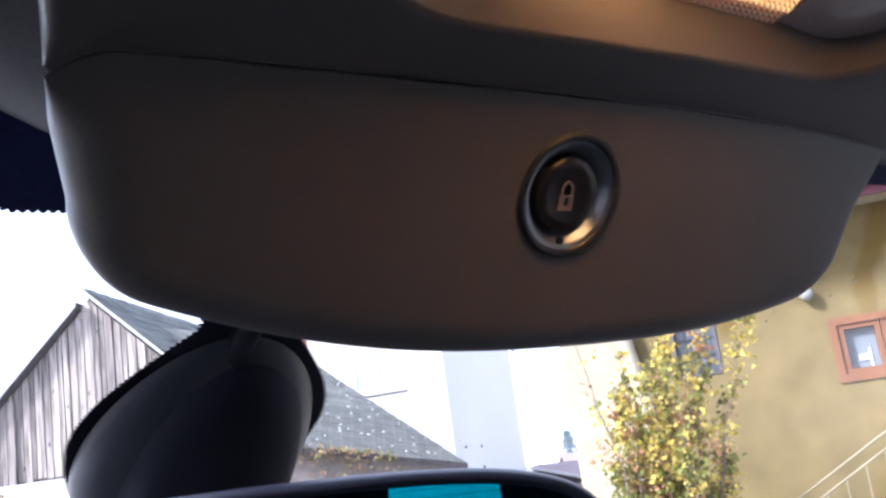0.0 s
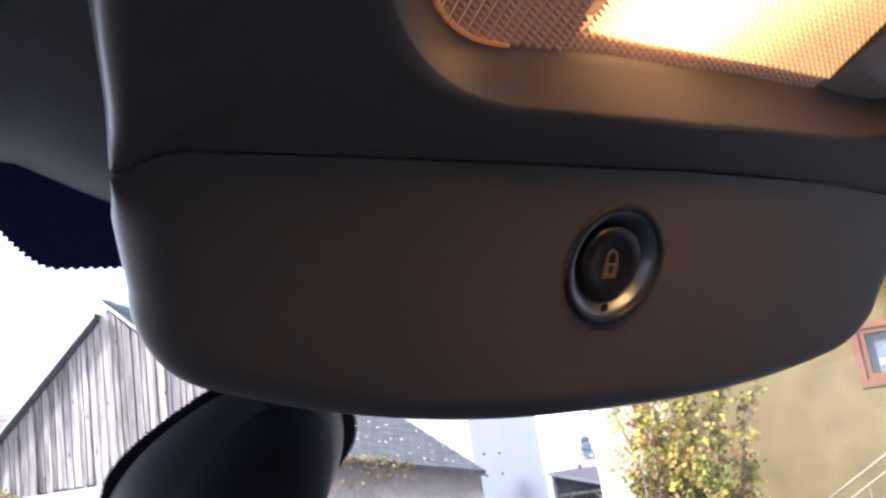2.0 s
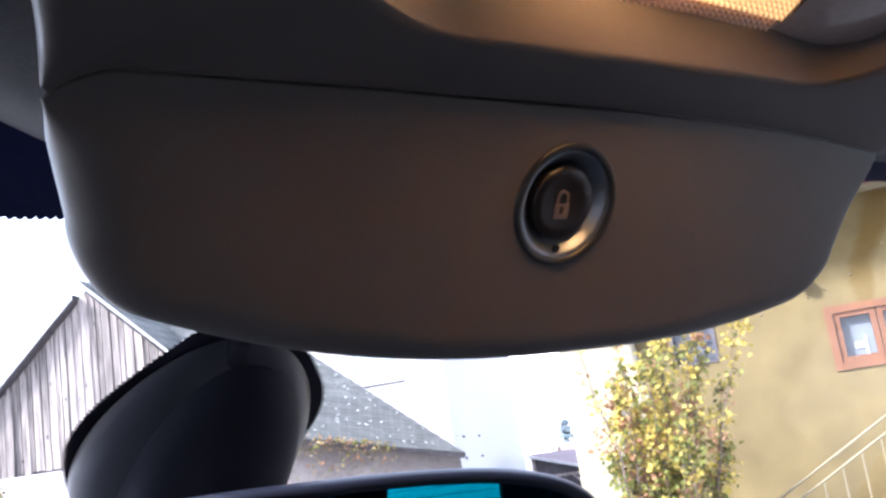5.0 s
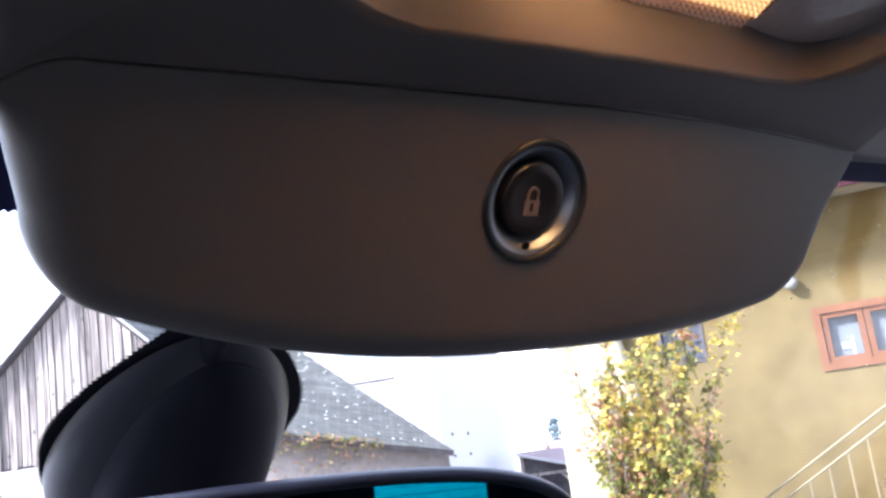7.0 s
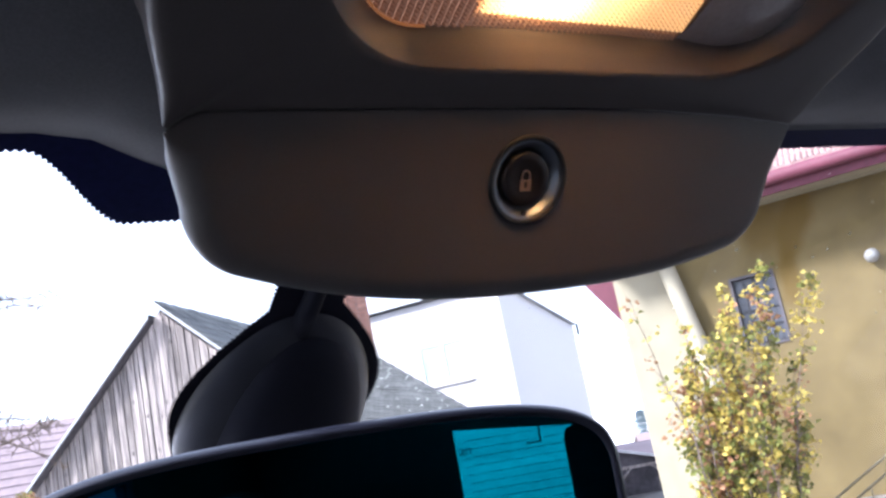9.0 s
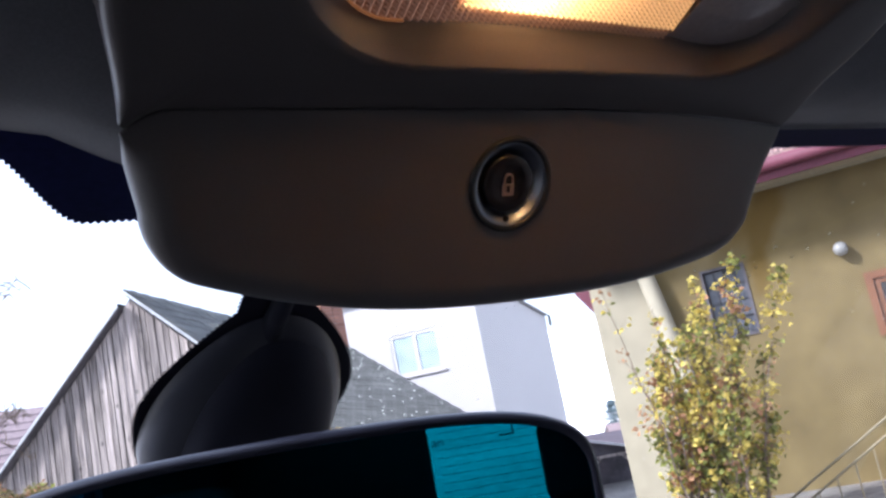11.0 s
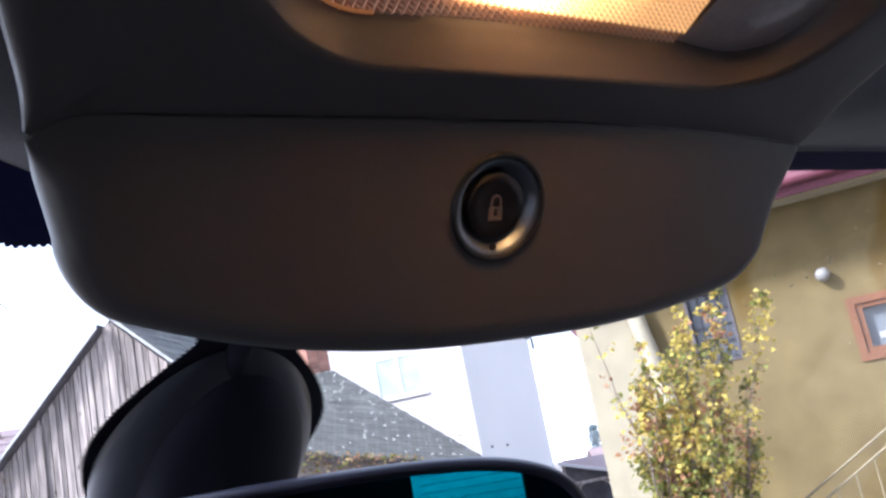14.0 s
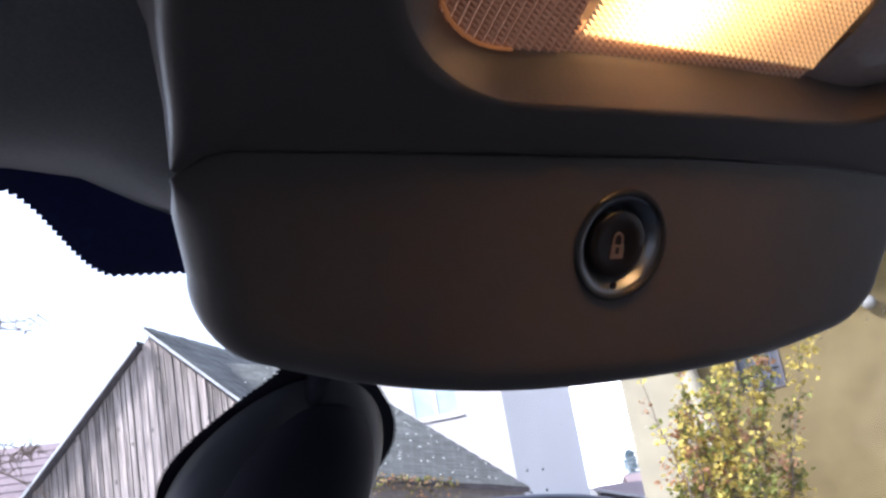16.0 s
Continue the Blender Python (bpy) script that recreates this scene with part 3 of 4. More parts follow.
def ring_pts(fn, n=540):
    return [fn(2 * math.pi * k / n) for k in range(n)]


LX = 0.0087  # middle of the lamp panel
LC = (LX + 0.001, -0.105)  # middle of the lamp


def rrect(x0, x1, y0, y1, r, p=5.0):
    """A rounded rectangle sampled by angle from the lamp's middle."""
    def f(a):
        ca, sa = math.cos(a), math.sin(a)
        lo, hi = 0.0, 0.5
        cx, cy, hx, hy = (x0 + x1) / 2, (y0 + y1) / 2, (x1 - x0) / 2, (y1 - y0) / 2
        for _ in range(26):
            t = (lo + hi) / 2
            x, y = LC[0] + t * ca, LC[1] + t * sa
            qx, qy = max(0, abs(x - cx) - hx + r), max(0, abs(y - cy) - hy + r)
            lo, hi = (t, hi) if math.hypot(qx, qy) <= r and abs(x - cx) <= hx and abs(y - cy) <= hy else (lo, t)
        return LC[0] + lo * ca, LC[1] + lo * sa
    return f


def outer(a):
    """The housing's lower outline: the seam ahead, flared sides, a rounded tail."""
    ca, sa = math.cos(a), math.sin(a)
    lo, hi = 0.0, 0.5
    for _ in range(26):
        t = (lo + hi) / 2
        x, y = LC[0] + t * ca, LC[1] + t * sa
        q = seam_line(max(CX - CW, min(CX + CW, x)))
        inside = y < q.y and abs(x - CX) < house_half(y, x - CX) and y > -0.26
        lo, hi = (t, hi) if inside else (lo, t)
    return LC[0] + lo * ca, LC[1] + lo * sa


oA = ring_pts(outer)
oB = ring_pts(rrect(LX - 0.099, LX + 0.100, -0.21, -0.0276, 0.050))
oC = [(x, y + 0.0020 * smooth01((x - LX + 0.03) / 0.09) * smooth01((y + 0.10) / 0.05)) for x, y in ring_pts(rrect(LX - 0.082, LX + 0.084, -0.185, -0.0312, 0.024))]


def lift(p, dz=0.0):
    z = house_z(p[1], p[0])
    return Vector((p[0], p[1], z + dz))


def mixp(p, q, s):
    return (p[0] + (q[0] - p[0]) * s, p[1] + (q[1] - p[1]) * s)


rings = []


def grown(p, g):
    d = Vector((p[0] - LC[0], p[1] - LC[1])).normalized()
    return (p[0] + d.x * g, p[1] + d.y * g)


def front(p):
    """1 away from the seam, small along it."""
    q = seam_line(max(CX - CW, min(CX + CW, p[0])))
    return 0.05 + 0.95 * smooth01((q.y - p[1] - 0.0007) / (0.006 if p[0] < CX - CW + 0.006 else 0.02))


for g, dz in ((0.120, 0.067), (0.055, 0.058), (0.022, 0.046), (0.007, 0.029), (0.002, 0.013)):
    rings.append([lift(grown(p, g * (front(p) - 0.05) * (0.30 + 0.70 * smooth01((p[0] - CX + CW) / 0.05) * smooth01((CX + CW + 0.01 - p[0]) / 0.05))), dz) for p in oA])
for f in (0, 0.25, 0.5, 0.75, 1.0):
    w = 0.0055
    rings.append([lift(grown(p, -w * (1 - math.cos(f * math.pi / 2)) * front(p)), w * (1 - math.sin(f * math.pi / 2)) * front(p)) for p in oA])
for s in (0.35, 0.7, 0.9):
    rings.append([lift(mixp(grown(p, -0.0055 * front(p)), q, s)) for p, q in zip(oA, oB)])
rings.append([lift(p, 0.0004) for p in oB])
rings.append([lift(mixp(p, q, 0.07), 0.0008) for p, q in zip(oB, oC)])
rings.append([lift(mixp(p, q, 0.16), 0.0014) for p, q in zip(oB, oC)])
rings.append([lift(mixp(p, q, 0.30), 0.0024) for p, q in zip(oB, oC)])
rings.append([lift(mixp(p, q, 0.5), 0.0039) for p, q in zip(oB, oC)])
rings.append([lift(mixp(p, q, 0.74), 0.0060) for p, q in zip(oB, oC)])
rings.append([lift(mixp(p, q, 0.92), 0.0086) for p, q in zip(oB, oC)])
rings.append([lift(q, 0.0096) for q in oC])
rings.append([lift(q, 0.015) for q in oC])
part("lamp_housing", loft(rings), M_CONSOLE, console, "taupe lamp housing with recessed surround", True)

# lamp lenses: rows of small prisms behind the opening
PITCH_X, PITCH_Y = 0.0021, 0.0013
LX0, LX1 = LX - 0.0402, LX + 0.0425


def lens(name, x0, x1, y0, y1, material, label, depth=0.0108, tall=0.0014, wide=1.0, skew=0.0):
    bm = bmesh.new()
    nx, ny = max(1, round((x1 - x0) / PITCH_X / wide)), max(1, round((y1 - y0) / PITCH_Y))
    for i in range(nx):
        for j in range(ny):
            xa, xb = x0 + (x1 - x0) * i / nx, x0 + (x1 - x0) * (i + 1) / nx
            ya, yb = y0 + (y1 - y0) * j / ny, y0 + (y1 - y0) * (j + 1) / ny
            lean_ = skew * (i + 0.5) / nx * (j + 0.5) / ny
            ya, yb = ya + lean_, yb + lean_
            c = [bm.verts.new((x, y, house_z(y) + depth)) for x, y in ((xa, ya), (xb, ya), (xb, yb), (xa, yb))]
            t = bm.verts.new(((xa + xb) / 2, (ya + yb) / 2, house_z((ya + yb) / 2) + depth - tall))
            for k in range(4):
                bm.faces.new((c[k], c[(k + 1) % 4], t))
    return part(name, bm, material, console, label)


lens("reading_lens", LX - 0.088, LX0 - 0.0004, -0.19, -0.026, M_LENS_OFF, "brownish prism lens without a bulb, faint glow put in", depth=0.0113, tall=0.0014, wide=1.25)
lens("reading_lens", LX0 + 0.0015, LX1, -0.12, -0.0370, M_LENS_ON, "glowing warm prism lens", skew=0.0034)
lens("lens_rim", LX0, LX1, -0.0394, -0.025, M_LENS_OFF, "ribbed front strip of the lens, faint glow put in", depth=0.0118, tall=0.0010)
bm = bmesh.new()
prof = [(-0.19, 0.0080), (-0.13, 0.0075), (-0.09, 0.0050), (-0.075, 0.0085), (-0.05, 0.0052), (-0.036, 0.0066), (-0.026, 0.0100)]
secs = []
for i in range(7):
    x = LX1 + 0.0008 + 0.046 * i / 6
    dome = 0.0025 * (1 - ((i - 3) / 3) ** 2)
    secs.append([(x, y, house_z(y) + z - dome + 0.0035) for y, z in prof])
loft(secs, False, bm=bm)
part("lamp_switch", bm, M_SWITCH, console, "smooth pale grey rocker switch", True)
edge_pts = [lift(grown(q, -0.0011), 0.0098) for q in oC if q[0] < LX0 - 0.014 and q[1] > -0.15]
part("lens_edge", tube(edge_pts, 0.0005, 6), M_LENS_EDGE, console, "amber edge of the lens with a weak glow put in", True)
part("lamp_back", box(LX - 0.10, LX + 0.10, -0.20, -0.02, 0.088, 0.090), M_BLACK, console)

# lock button in the front cover
button = thing("lock_button", "round dark lock button in a chromed dish", "button", VAN @ Matrix.Translation((0.0003, bow(0), 0.0002)) @ Matrix((Vector((1, 0, 0)), FU, FN)).transposed().to_4x4())


def turned(profile, n=64):
    """A turned piece about the button's axis, from (radius, height) pairs."""
    return loft([[(r * math.cos(2 * math.pi * k / n), r * math.sin(2 * math.pi * k / n), h) for k in range(n)] for r, h in profile])


part("rim", turned([(0.0154, -0.001), (0.0154, 0.0006), (0.0149, 0.0011), (0.0138, 0.0009), (0.0133, 0.0002)]), M_BLACK, button, "black outer rim", True)
part("dish", turned([(0.0134, 0.0003), (0.0130, 0.0003), (0.0122, -0.0005), (0.0111, -0.0018), (0.0102, -0.0029), (0.0091, -0.0034)]), M_CHROME, button, "dark chromed concave ring", True)
part("cap", turned([(0.0093, -0.0036), (0.0092, -0.0013), (0.0086, -0.0008), (0.0060, -0.0012), (0.0030, -0.0015), (0.00002, -0.0016)]), M_CAP, button, "black concave push cap", True)
bm = bmesh.new()
for q in ((-0.0022, -0.0015, -0.0040, -0.0002), (0.0015, 0.0022, -0.0040, -0.0002), (-0.0015, 0.0015, -0.0040, -0.0034), (-0.0015, 0.0015, -0.0008, -0.0002), (-0.0015, -0.0006, -0.0034, -0.0008), (0.0006, 0.0015, -0.0034, -0.0008)):
    box(*q, -0.0015, -0.00112, bm=bm)
box(-0.0006, 0.0006, -0.0034, -0.0029, -0.0015, -0.00112, bm=bm)
bmesh.ops.remove_doubles(bm, verts=bm.verts, dist=1e-5)
part("padlock_mark", bm, M_ICON, button, "dull pinkish printed padlock body")
bm = bmesh.new()
arch = [math.pi * k / 14 for k in range(15)]
loft([[(r * math.cos(a), (0.0012 + r * 1.15 * math.sin(a)) , z) for a in arch] for r, z in ((0.0012, -0.0015), (0.0012, -0.00112), (0.0018, -0.00112), (0.0018, -0.0015))], False, bm=bm)
for sg in (-1, 1):
    box(min(sg * 0.0012, sg * 0.0018), max(sg * 0.0012, sg * 0.0018), -0.0001, 0.0012, -0.0015, -0.00112, bm=bm)
bmesh.ops.remove_doubles(bm, verts=bm.verts, dist=1e-5)
part("shackle_mark", bm, M_ICON, button, "dull pinkish printed padlock bow")
led = part("indicator_hole", turned([(0.0011, 0.0004), (0.0010, 0.0008), (0.00002, 0.0008)], 16), M_CAP, button, "small dark indicator")
led.location = (-0.0002, -0.0113, -0.0010)

# ---- interior mirror ----
mirror = thing("rear_view_mirror", "black rear-view mirror with dimmed teal glass", "mirror", VAN)
# foot cover on the windscreen
def dome(w, base, rise, y0, y1, egg, aside=0.0, n=96, steps=14):
    """An egg-shaped shell bulging down from the windscreen, fuller towards its lower end."""
    ym, a = (y0 + y1) / 2, (y1 - y0) / 2
    rings = []
    for k in range(steps):
        f = k / (steps - 1) * math.pi / 2
        sc, up = max(math.cos(f) ** 0.9, 0.004), math.sin(f)
        r = []
        for i in range(n):
            t = 2 * math.pi * i / n
            yy = ym + 0.012 * up - a * sc * math.cos(t)
            xx = patch_mid(yy) + aside + w * sc * math.sin(t) * (1 - egg * math.cos(t))
            full = 0.50 + 0.85 * (yy - y0) / (y1 - y0)
            r.append((xx, yy, glass_z(yy) - base - rise * up * full))
        rings.append(r)
    return loft(rings, True, False, True)


part("foot_cover", dome(0.0636, 0.001, 0.036, 0.2355, 0.448, 0.17), M_GREY, mirror, "dark grey moulded foot cover", True)
part("arm_cover", dome(0.0525, 0.009, 0.048, 0.247, 0.443, 0.14, 0.004), M_DEEP, mirror, "black inner arm cover", True)
bm = bmesh.new()
loft([[(0.002 + 0.6 * w * math.cos(a), y, glass_z(y) - 0.002 + d * math.sin(a)) for a in (2 * math.pi * k / 20 for k in range(20))] for y, w, d in ((0.13, 0.009, 0.004), (0.19, 0.009, 0.005), (0.225, 0.010, 0.006), (0.250, 0.012, 0.007))], True, True, True, bm)
part("cable_duct", bm, M_DEEP, mirror, "slim black cable cover", True)
rings = []
for y, z, w, h in ((0.36, -0.075, 0.016, 0.016), (0.32, -0.088, 0.018, 0.018), (0.27, -0.100, 0.016, 0.016), (0.235, -0.108, 0.013, 0.013), (0.205, -0.110, 0.012, 0.012)):
    rings.append([(0.012 + w * math.cos(a), y + 0.6 * h * math.sin(a), z + 0.8 * h * math.sin(a)) for a in (2 * math.pi * k / 40 for k in range(40))])
part("ball_arm", loft(rings, True, True, True), M_BLACK, mirror, "black ball-joint arm", True)

# head, turned towards the driver
MP = Matrix.Translation((-0.012, 0.176, -0.1085)) @ pose(0, 0, 0, 0, 0, -16.0) @ pose(0, 0, 0, 3.0, 0, 0) @ pose(0, 0, 0, 0, 1.4, 0) @ Matrix.Translation((-0.0125, 0, 0))
MWD, MHT = 0.1475, 0.043


def head_outline(inset, n=120):
    pts = []
    for k in range(n):
        a = 2 * math.pi * k / n
        ca, sa = math.cos(a), math.sin(a)
        x = (MWD - inset) * math.copysign(abs(ca) ** 0.42, ca)
        h = MHT - inset
        z = h * math.copysign(abs(sa) ** 0.55, sa)
        z += 0.006 * (1 - (x / MWD) ** 2) * (1 if z > 0 else 0.3)
        pts.append((x, z))
    return pts


rings = []
for inset, y in ((0.006, 0.0), (0.0035, -0.0012), (0.0012, 0.0004), (0.0, 0.004), (0.0006, 0.012), (0.004, 0.022), (0.013, 0.031), (0.025, 0.036), (0.038, 0.038)):
    rings.append([MP @ Vector((x, y, z)) for x, z in head_outline(inset)])
part("housing", loft(rings, True, False, True), M_SATIN, mirror, "glossy black mirror housing", True)
bm = bmesh.new()
vv = [bm.verts.new(MP @ Vector((x, 0.0008, z))) for x, z in head_outline(0.0058)]
bm.faces.new(vv)
part("mirror_glass", bm, M_MIRROR, mirror, "dimmed teal mirror glass")

# ---- seats and visor ----
def seat(x, y, label):
    s = thing("seat", label, "", pose(x, y, -0.97))
    s.parent = van
    part("seat_cushion", box(-0.25, 0.25, -0.25, 0.25, 0.20, 0.34, 0.05), M_SEAT, s, "", True)
    b = part("backrest", box(-0.24, 0.24, -0.07, 0.07, 0.30, 0.60, 0.05), M_SEAT, s, "", True)
    b.location, b.rotation_euler = (0, -0.24, 0.0), (radians(10), 0, 0)
    h = part("headrest", box(-0.13, 0.13, -0.05, 0.05, 0.56, 0.72, 0.045), M_SEAT, s, "", True)
    h.location = (0, -0.34, 0.02 if y > -2 else -0.05)
    part("seat_base", box(-0.22, 0.22, -0.22, 0.22, 0.0, 0.20, 0.01), M_DASH, s)
    return s


seat(0.55, -0.75, "dark cloth passenger seat with headrest")
seat(-0.55, -0.75, "dark cloth driver seat with headrest")
seat(0.55, -1.75, "dark cloth rear seat with headrest")
seat(0.445, -2.35, "dark cloth rear seat with rounded headrest")
visor = thing("sun_visor", "grey folded sun visor under the headliner", "sun visor", VAN)
part("visor_panel", box(0.262, 0.66, -0.14, 0.032, 0.066, 0.078, 0.0055), M_LINER, visor, "", True)
part("hinge", tube([(0.235, 0.018, 0.074), (0.27, 0.018, 0.073)], 0.007, 12), M_LINER, visor, "", True)

# ---- outside: the ochre house ----
EYE = Vector((-0.15, -0.18, 1.195))


def bearing(az, d):
    return EYE.x + d * math.sin(radians(az)), EYE.y + d * math.cos(radians(az))


hx, hy = bearing(54.3, 9.0)
HOUSE = pose(hx, hy, 0.03, 0, 0, -54.3)
house = thing("ochre_house", "ochre plastered house with red tiled roof", "house", HOUSE)
bm = bmesh.new()
EAVE, HX0, HX1 = 2.80, -2.37, 7.0
holes = [(-1.290, -0.880, 1.45, 2.12), (0.10, 0.95, 1.19, 1.765)]
cuts = [HX0] + [v for h in holes for v in h[:2]] + [HX1]
for i, (a, b) in enumerate(zip(cuts, cuts[1:])):
    if i % 2 == 0:
        box(a, b, 0, 0.35, -1.2, EAVE + 0.1, bm=bm)
    else:
        h = holes[i // 2]
        box(a, b, 0, 0.35, -1.2, h[2], bm=bm)
        box(a, b, 0, 0.35, h[3], EAVE + 0.1, bm=bm)
box(HX0, HX0 + 0.35, 0.35, 6.5, -1.2, EAVE + 0.1, bm=bm)
box(HX1 - 0.35, HX1, 0.35, 6.5, -1.2, EAVE + 0.1, bm=bm)
box(HX0 + 0.35, HX1 - 0.35, 6.15, 6.5, -1.2, EAVE + 0.1, bm=bm)
part("wall", bm, M_STAINED, house, "stained ochre plaster wall")
part("corner_strip", box(HX0 - 0.02, HX0 + 0.62, -0.03, 0.0, -1.2, EAVE), M_STRIP, house, "pale cream corner strip")
part("cornice", box(HX0 - 0.05, HX1, -0.09, 0.0, EAVE - 0.06, EAVE + 0.08), M_CREAM, house, "cream eaves moulding")
part("fascia", box(HX0 - 0.35, HX1 + 0.2, -0.60, -0.56, EAVE - 0.09, EAVE + 0.05), M_REDPAINT, house, "red painted fascia board")
part("gutter", tube([(HX0 - 0.4, -0.66, EAVE + 0.04), (HX1 + 0.2, -0.66, EAVE + 0.04)], 0.06, 12), M_REDPAINT, house, "red round gutter", True)
rs = radians(36)


def roof_tile(bm, x, i):
    s0, s1 = 0.20 * i, 0.20 * i + 0.22
    y0, z0 = -0.66 + s0 * math.cos(rs), EAVE + 0.09 + s0 * math.sin(rs) + 0.02
    y1, z1 = -0.66 + s1 * math.cos(rs), EAVE + 0.09 + s1 * math.sin(rs)
    return loft([[(x + 0.098 * j / 8, yy, zz + 0.022 * abs(math.sin(math.pi * j / 4))) for j in range(9)] for yy, zz in ((y0, z0 - 0.03), (y0, z0), (y1, z1))], False, bm=bm)


bm = bmesh.new()
for i in range(3, 16):
    for k in range(97):
        roof_tile(bm, HX0 - 0.35 + 0.10 * k, i)
part("upper_roof_tiles", bm, M_TILE, house, "weathered clay roof tiles", kind="stuff")
part("roof", slab([(HX0 - 0.3, -0.60, EAVE + 0.04), (HX1 + 0.2, -0.60, EAVE + 0.04), (HX1 + 0.2, 3.4, EAVE + 2.90), (HX0 - 0.3, 3.4, EAVE + 2.90)], (0, 0, 0.05)), M_TILE, house)
bm = slab([(-3.30, 0.6, 3.17), (-2.87, 0.6, 2.51), (-2.61, 0.6, 2.11), (-2.40, 0.6, 1.79), (-2.40, 0.6, 3.0)], (0, 0.12, 0))
part("verge_board", bm, M_REDPAINT, house, "dark red sloping verge board")
part("soffit", box(HX0 - 0.3, HX1 + 0.2, -0.555, -0.095, EAVE - 0.05, EAVE - 0.02), M_CREAM, house, "cream boarded soffit")
part("downpipe", tube([(-1.87, -0.10, 2.72), (-1.82, -0.10, 2.40), (-1.68, -0.10, 1.56), (-1.61, -0.10, 1.2), (-1.61, -0.10, -0.6)], 0.085, 14), M_CREAM, house, "cream painted downpipe", True)


def casement(x0, x1, z0, z1, panes, wood, name="window"):
    w = part(name, box(x0, x1, 0.075, 0.09, z0, z1), M_PANE, house, "dull grey glass behind the frame")
    fr = 0.065
    bm = bmesh.new()
    for a, b, c, d in ((x0, x0 + fr, z0, z1), (x1 - fr, x1, z0, z1), (x0 + fr, x1 - fr, z0, z0 + fr), (x0 + fr, x1 - fr, z1 - fr, z1)):
        box(a, b, -0.02, 0.07, c, d, bm=bm)
    part("frame", bm, wood, w, "wooden outer frame")
    step = (x1 - x0 - 2 * fr) / panes
    for i in range(panes):
        a, b = x0 + fr + step * i + 0.004, x0 + fr + step * (i + 1) - 0.004
        bm = bmesh.new()
        for p, q, r, s in ((a, a + 0.05, z0 + fr, z1 - fr), (b - 0.05, b, z0 + fr, z1 - fr), (a + 0.05, b - 0.05, z0 + fr, z0 + fr + 0.045), (a + 0.05, b - 0.05, z1 - fr - 0.045, z1 - fr)):
            box(p, q, 0.0, 0.06, r, s, bm=bm)
        part("sash", bm, wood, w)
    return w


red_win = casement(0.10, 0.95, 1.19, 1.765, 2, M_WINWOOD)
part("curtain", box(0.30, 0.38, 0.064, 0.071, 1.36, 1.42), M_CURTAIN, red_win, "white paper in the pane")
part("curtain", box(0.68, 0.75, 0.064, 0.071, 1.40, 1.47), M_CURTAIN, red_win, "white paper in the pane")
part("curtain", box(0.385, 0.41, 0.064, 0.071, 1.30, 1.47), M_CURTAIN, red_win, "white paper in the pane")
sh = part("barred_window", box(-1.290, -0.880, 0.12, 0.16, 1.45, 2.12), M_BLACK, house, "small blue-grey window with thin dark bars")
for i in range(4):
    for a, b in ((-1.265, -1.095), (-1.072, -0.902)):
        z = 1.465 + 0.161 * i
        part("pane", box(a, b, 0.095, 0.118, z + 0.010, z + 0.151), M_DARKWIN, sh)
bm = bmesh.new()
for x0, x1, z0, z1 in ((-1.295, -1.270, 1.44, 2.13), (-0.900, -0.875, 1.44, 2.13), (-1.270, -0.900, 1.44, 1.465), (-1.270, -0.900, 2.105, 2.13)):
    box(x0, x1, -0.012, 0.09, z0, z1, bm=bm)
part("frame", bm, M_BOARDD, sh, "thin dark wooden frame")
for x in (-1.180, -0.990):
    part("bar", tube([(x, 0.05, 1.466), (x, 0.05, 2.104)], 0.006, 6), M_BLACK, sh)
lampw = thing("wall_lamp", "round white opal wall lamp on the ochre wall", "wall lamp", HOUSE)
bm = bmesh.new()
bmesh.ops.create_uvsphere(bm, u_segments=24, v_segments=16, radius=0.066, matrix=Matrix.Translation((-0.02, -0.068, 2.02)))
part("globe", bm, M_GLOBE, lampw, "white opal glass globe", True)
part("bracket", tube([(-0.02, 0.0, 2.02), (-0.02, -0.06, 2.02)], 0.03, 12), M_ZINC, lampw, "", True)

rail = thing("stair_railing", "pale painted stair railing before the ochre wall", "railing", HOUSE)
RYL = -1.15
r0, r1 = Vector((-0.78, RYL, 0.13)), Vector((0.52, RYL, 0.90))
dr = r1 - r0
for off, nm in ((0.0, "handrail"), (-0.11, "lower_rail")):
    a, b = r0 - dr * 0.6 + Vector((0, 0, off)), r1 + Vector((0, 0, off))
    part(nm, tube([a, b, b + Vector((0.12, 0, 0.035)), b + Vector((1.6, 0, 0.05))], 0.010, 10), M_RAIL, rail, "", True)
for i in range(14):
    p = r0 + dr * (-0.5 + 0.12 * i) if i < 13 else r1 + Vector((0.1, 0, 0))
    part("baluster", tube([p + Vector((0, 0, -0.12)), p + Vector((0, 0, -0.95))], 0.0065, 8), M_RAIL, rail)
stairs = thing("outdoor_stairs", "plain plastered steps with a railing", "stairs", HOUSE)
for i in range(8):
    part("step", box(-1.55 + 0.27 * i, -1.28 + 0.27 * i if i < 7 else 2.2, -1.25, -0.02, -1.1, -0.92 + 0.16 * i), M_OCHRE, stairs)


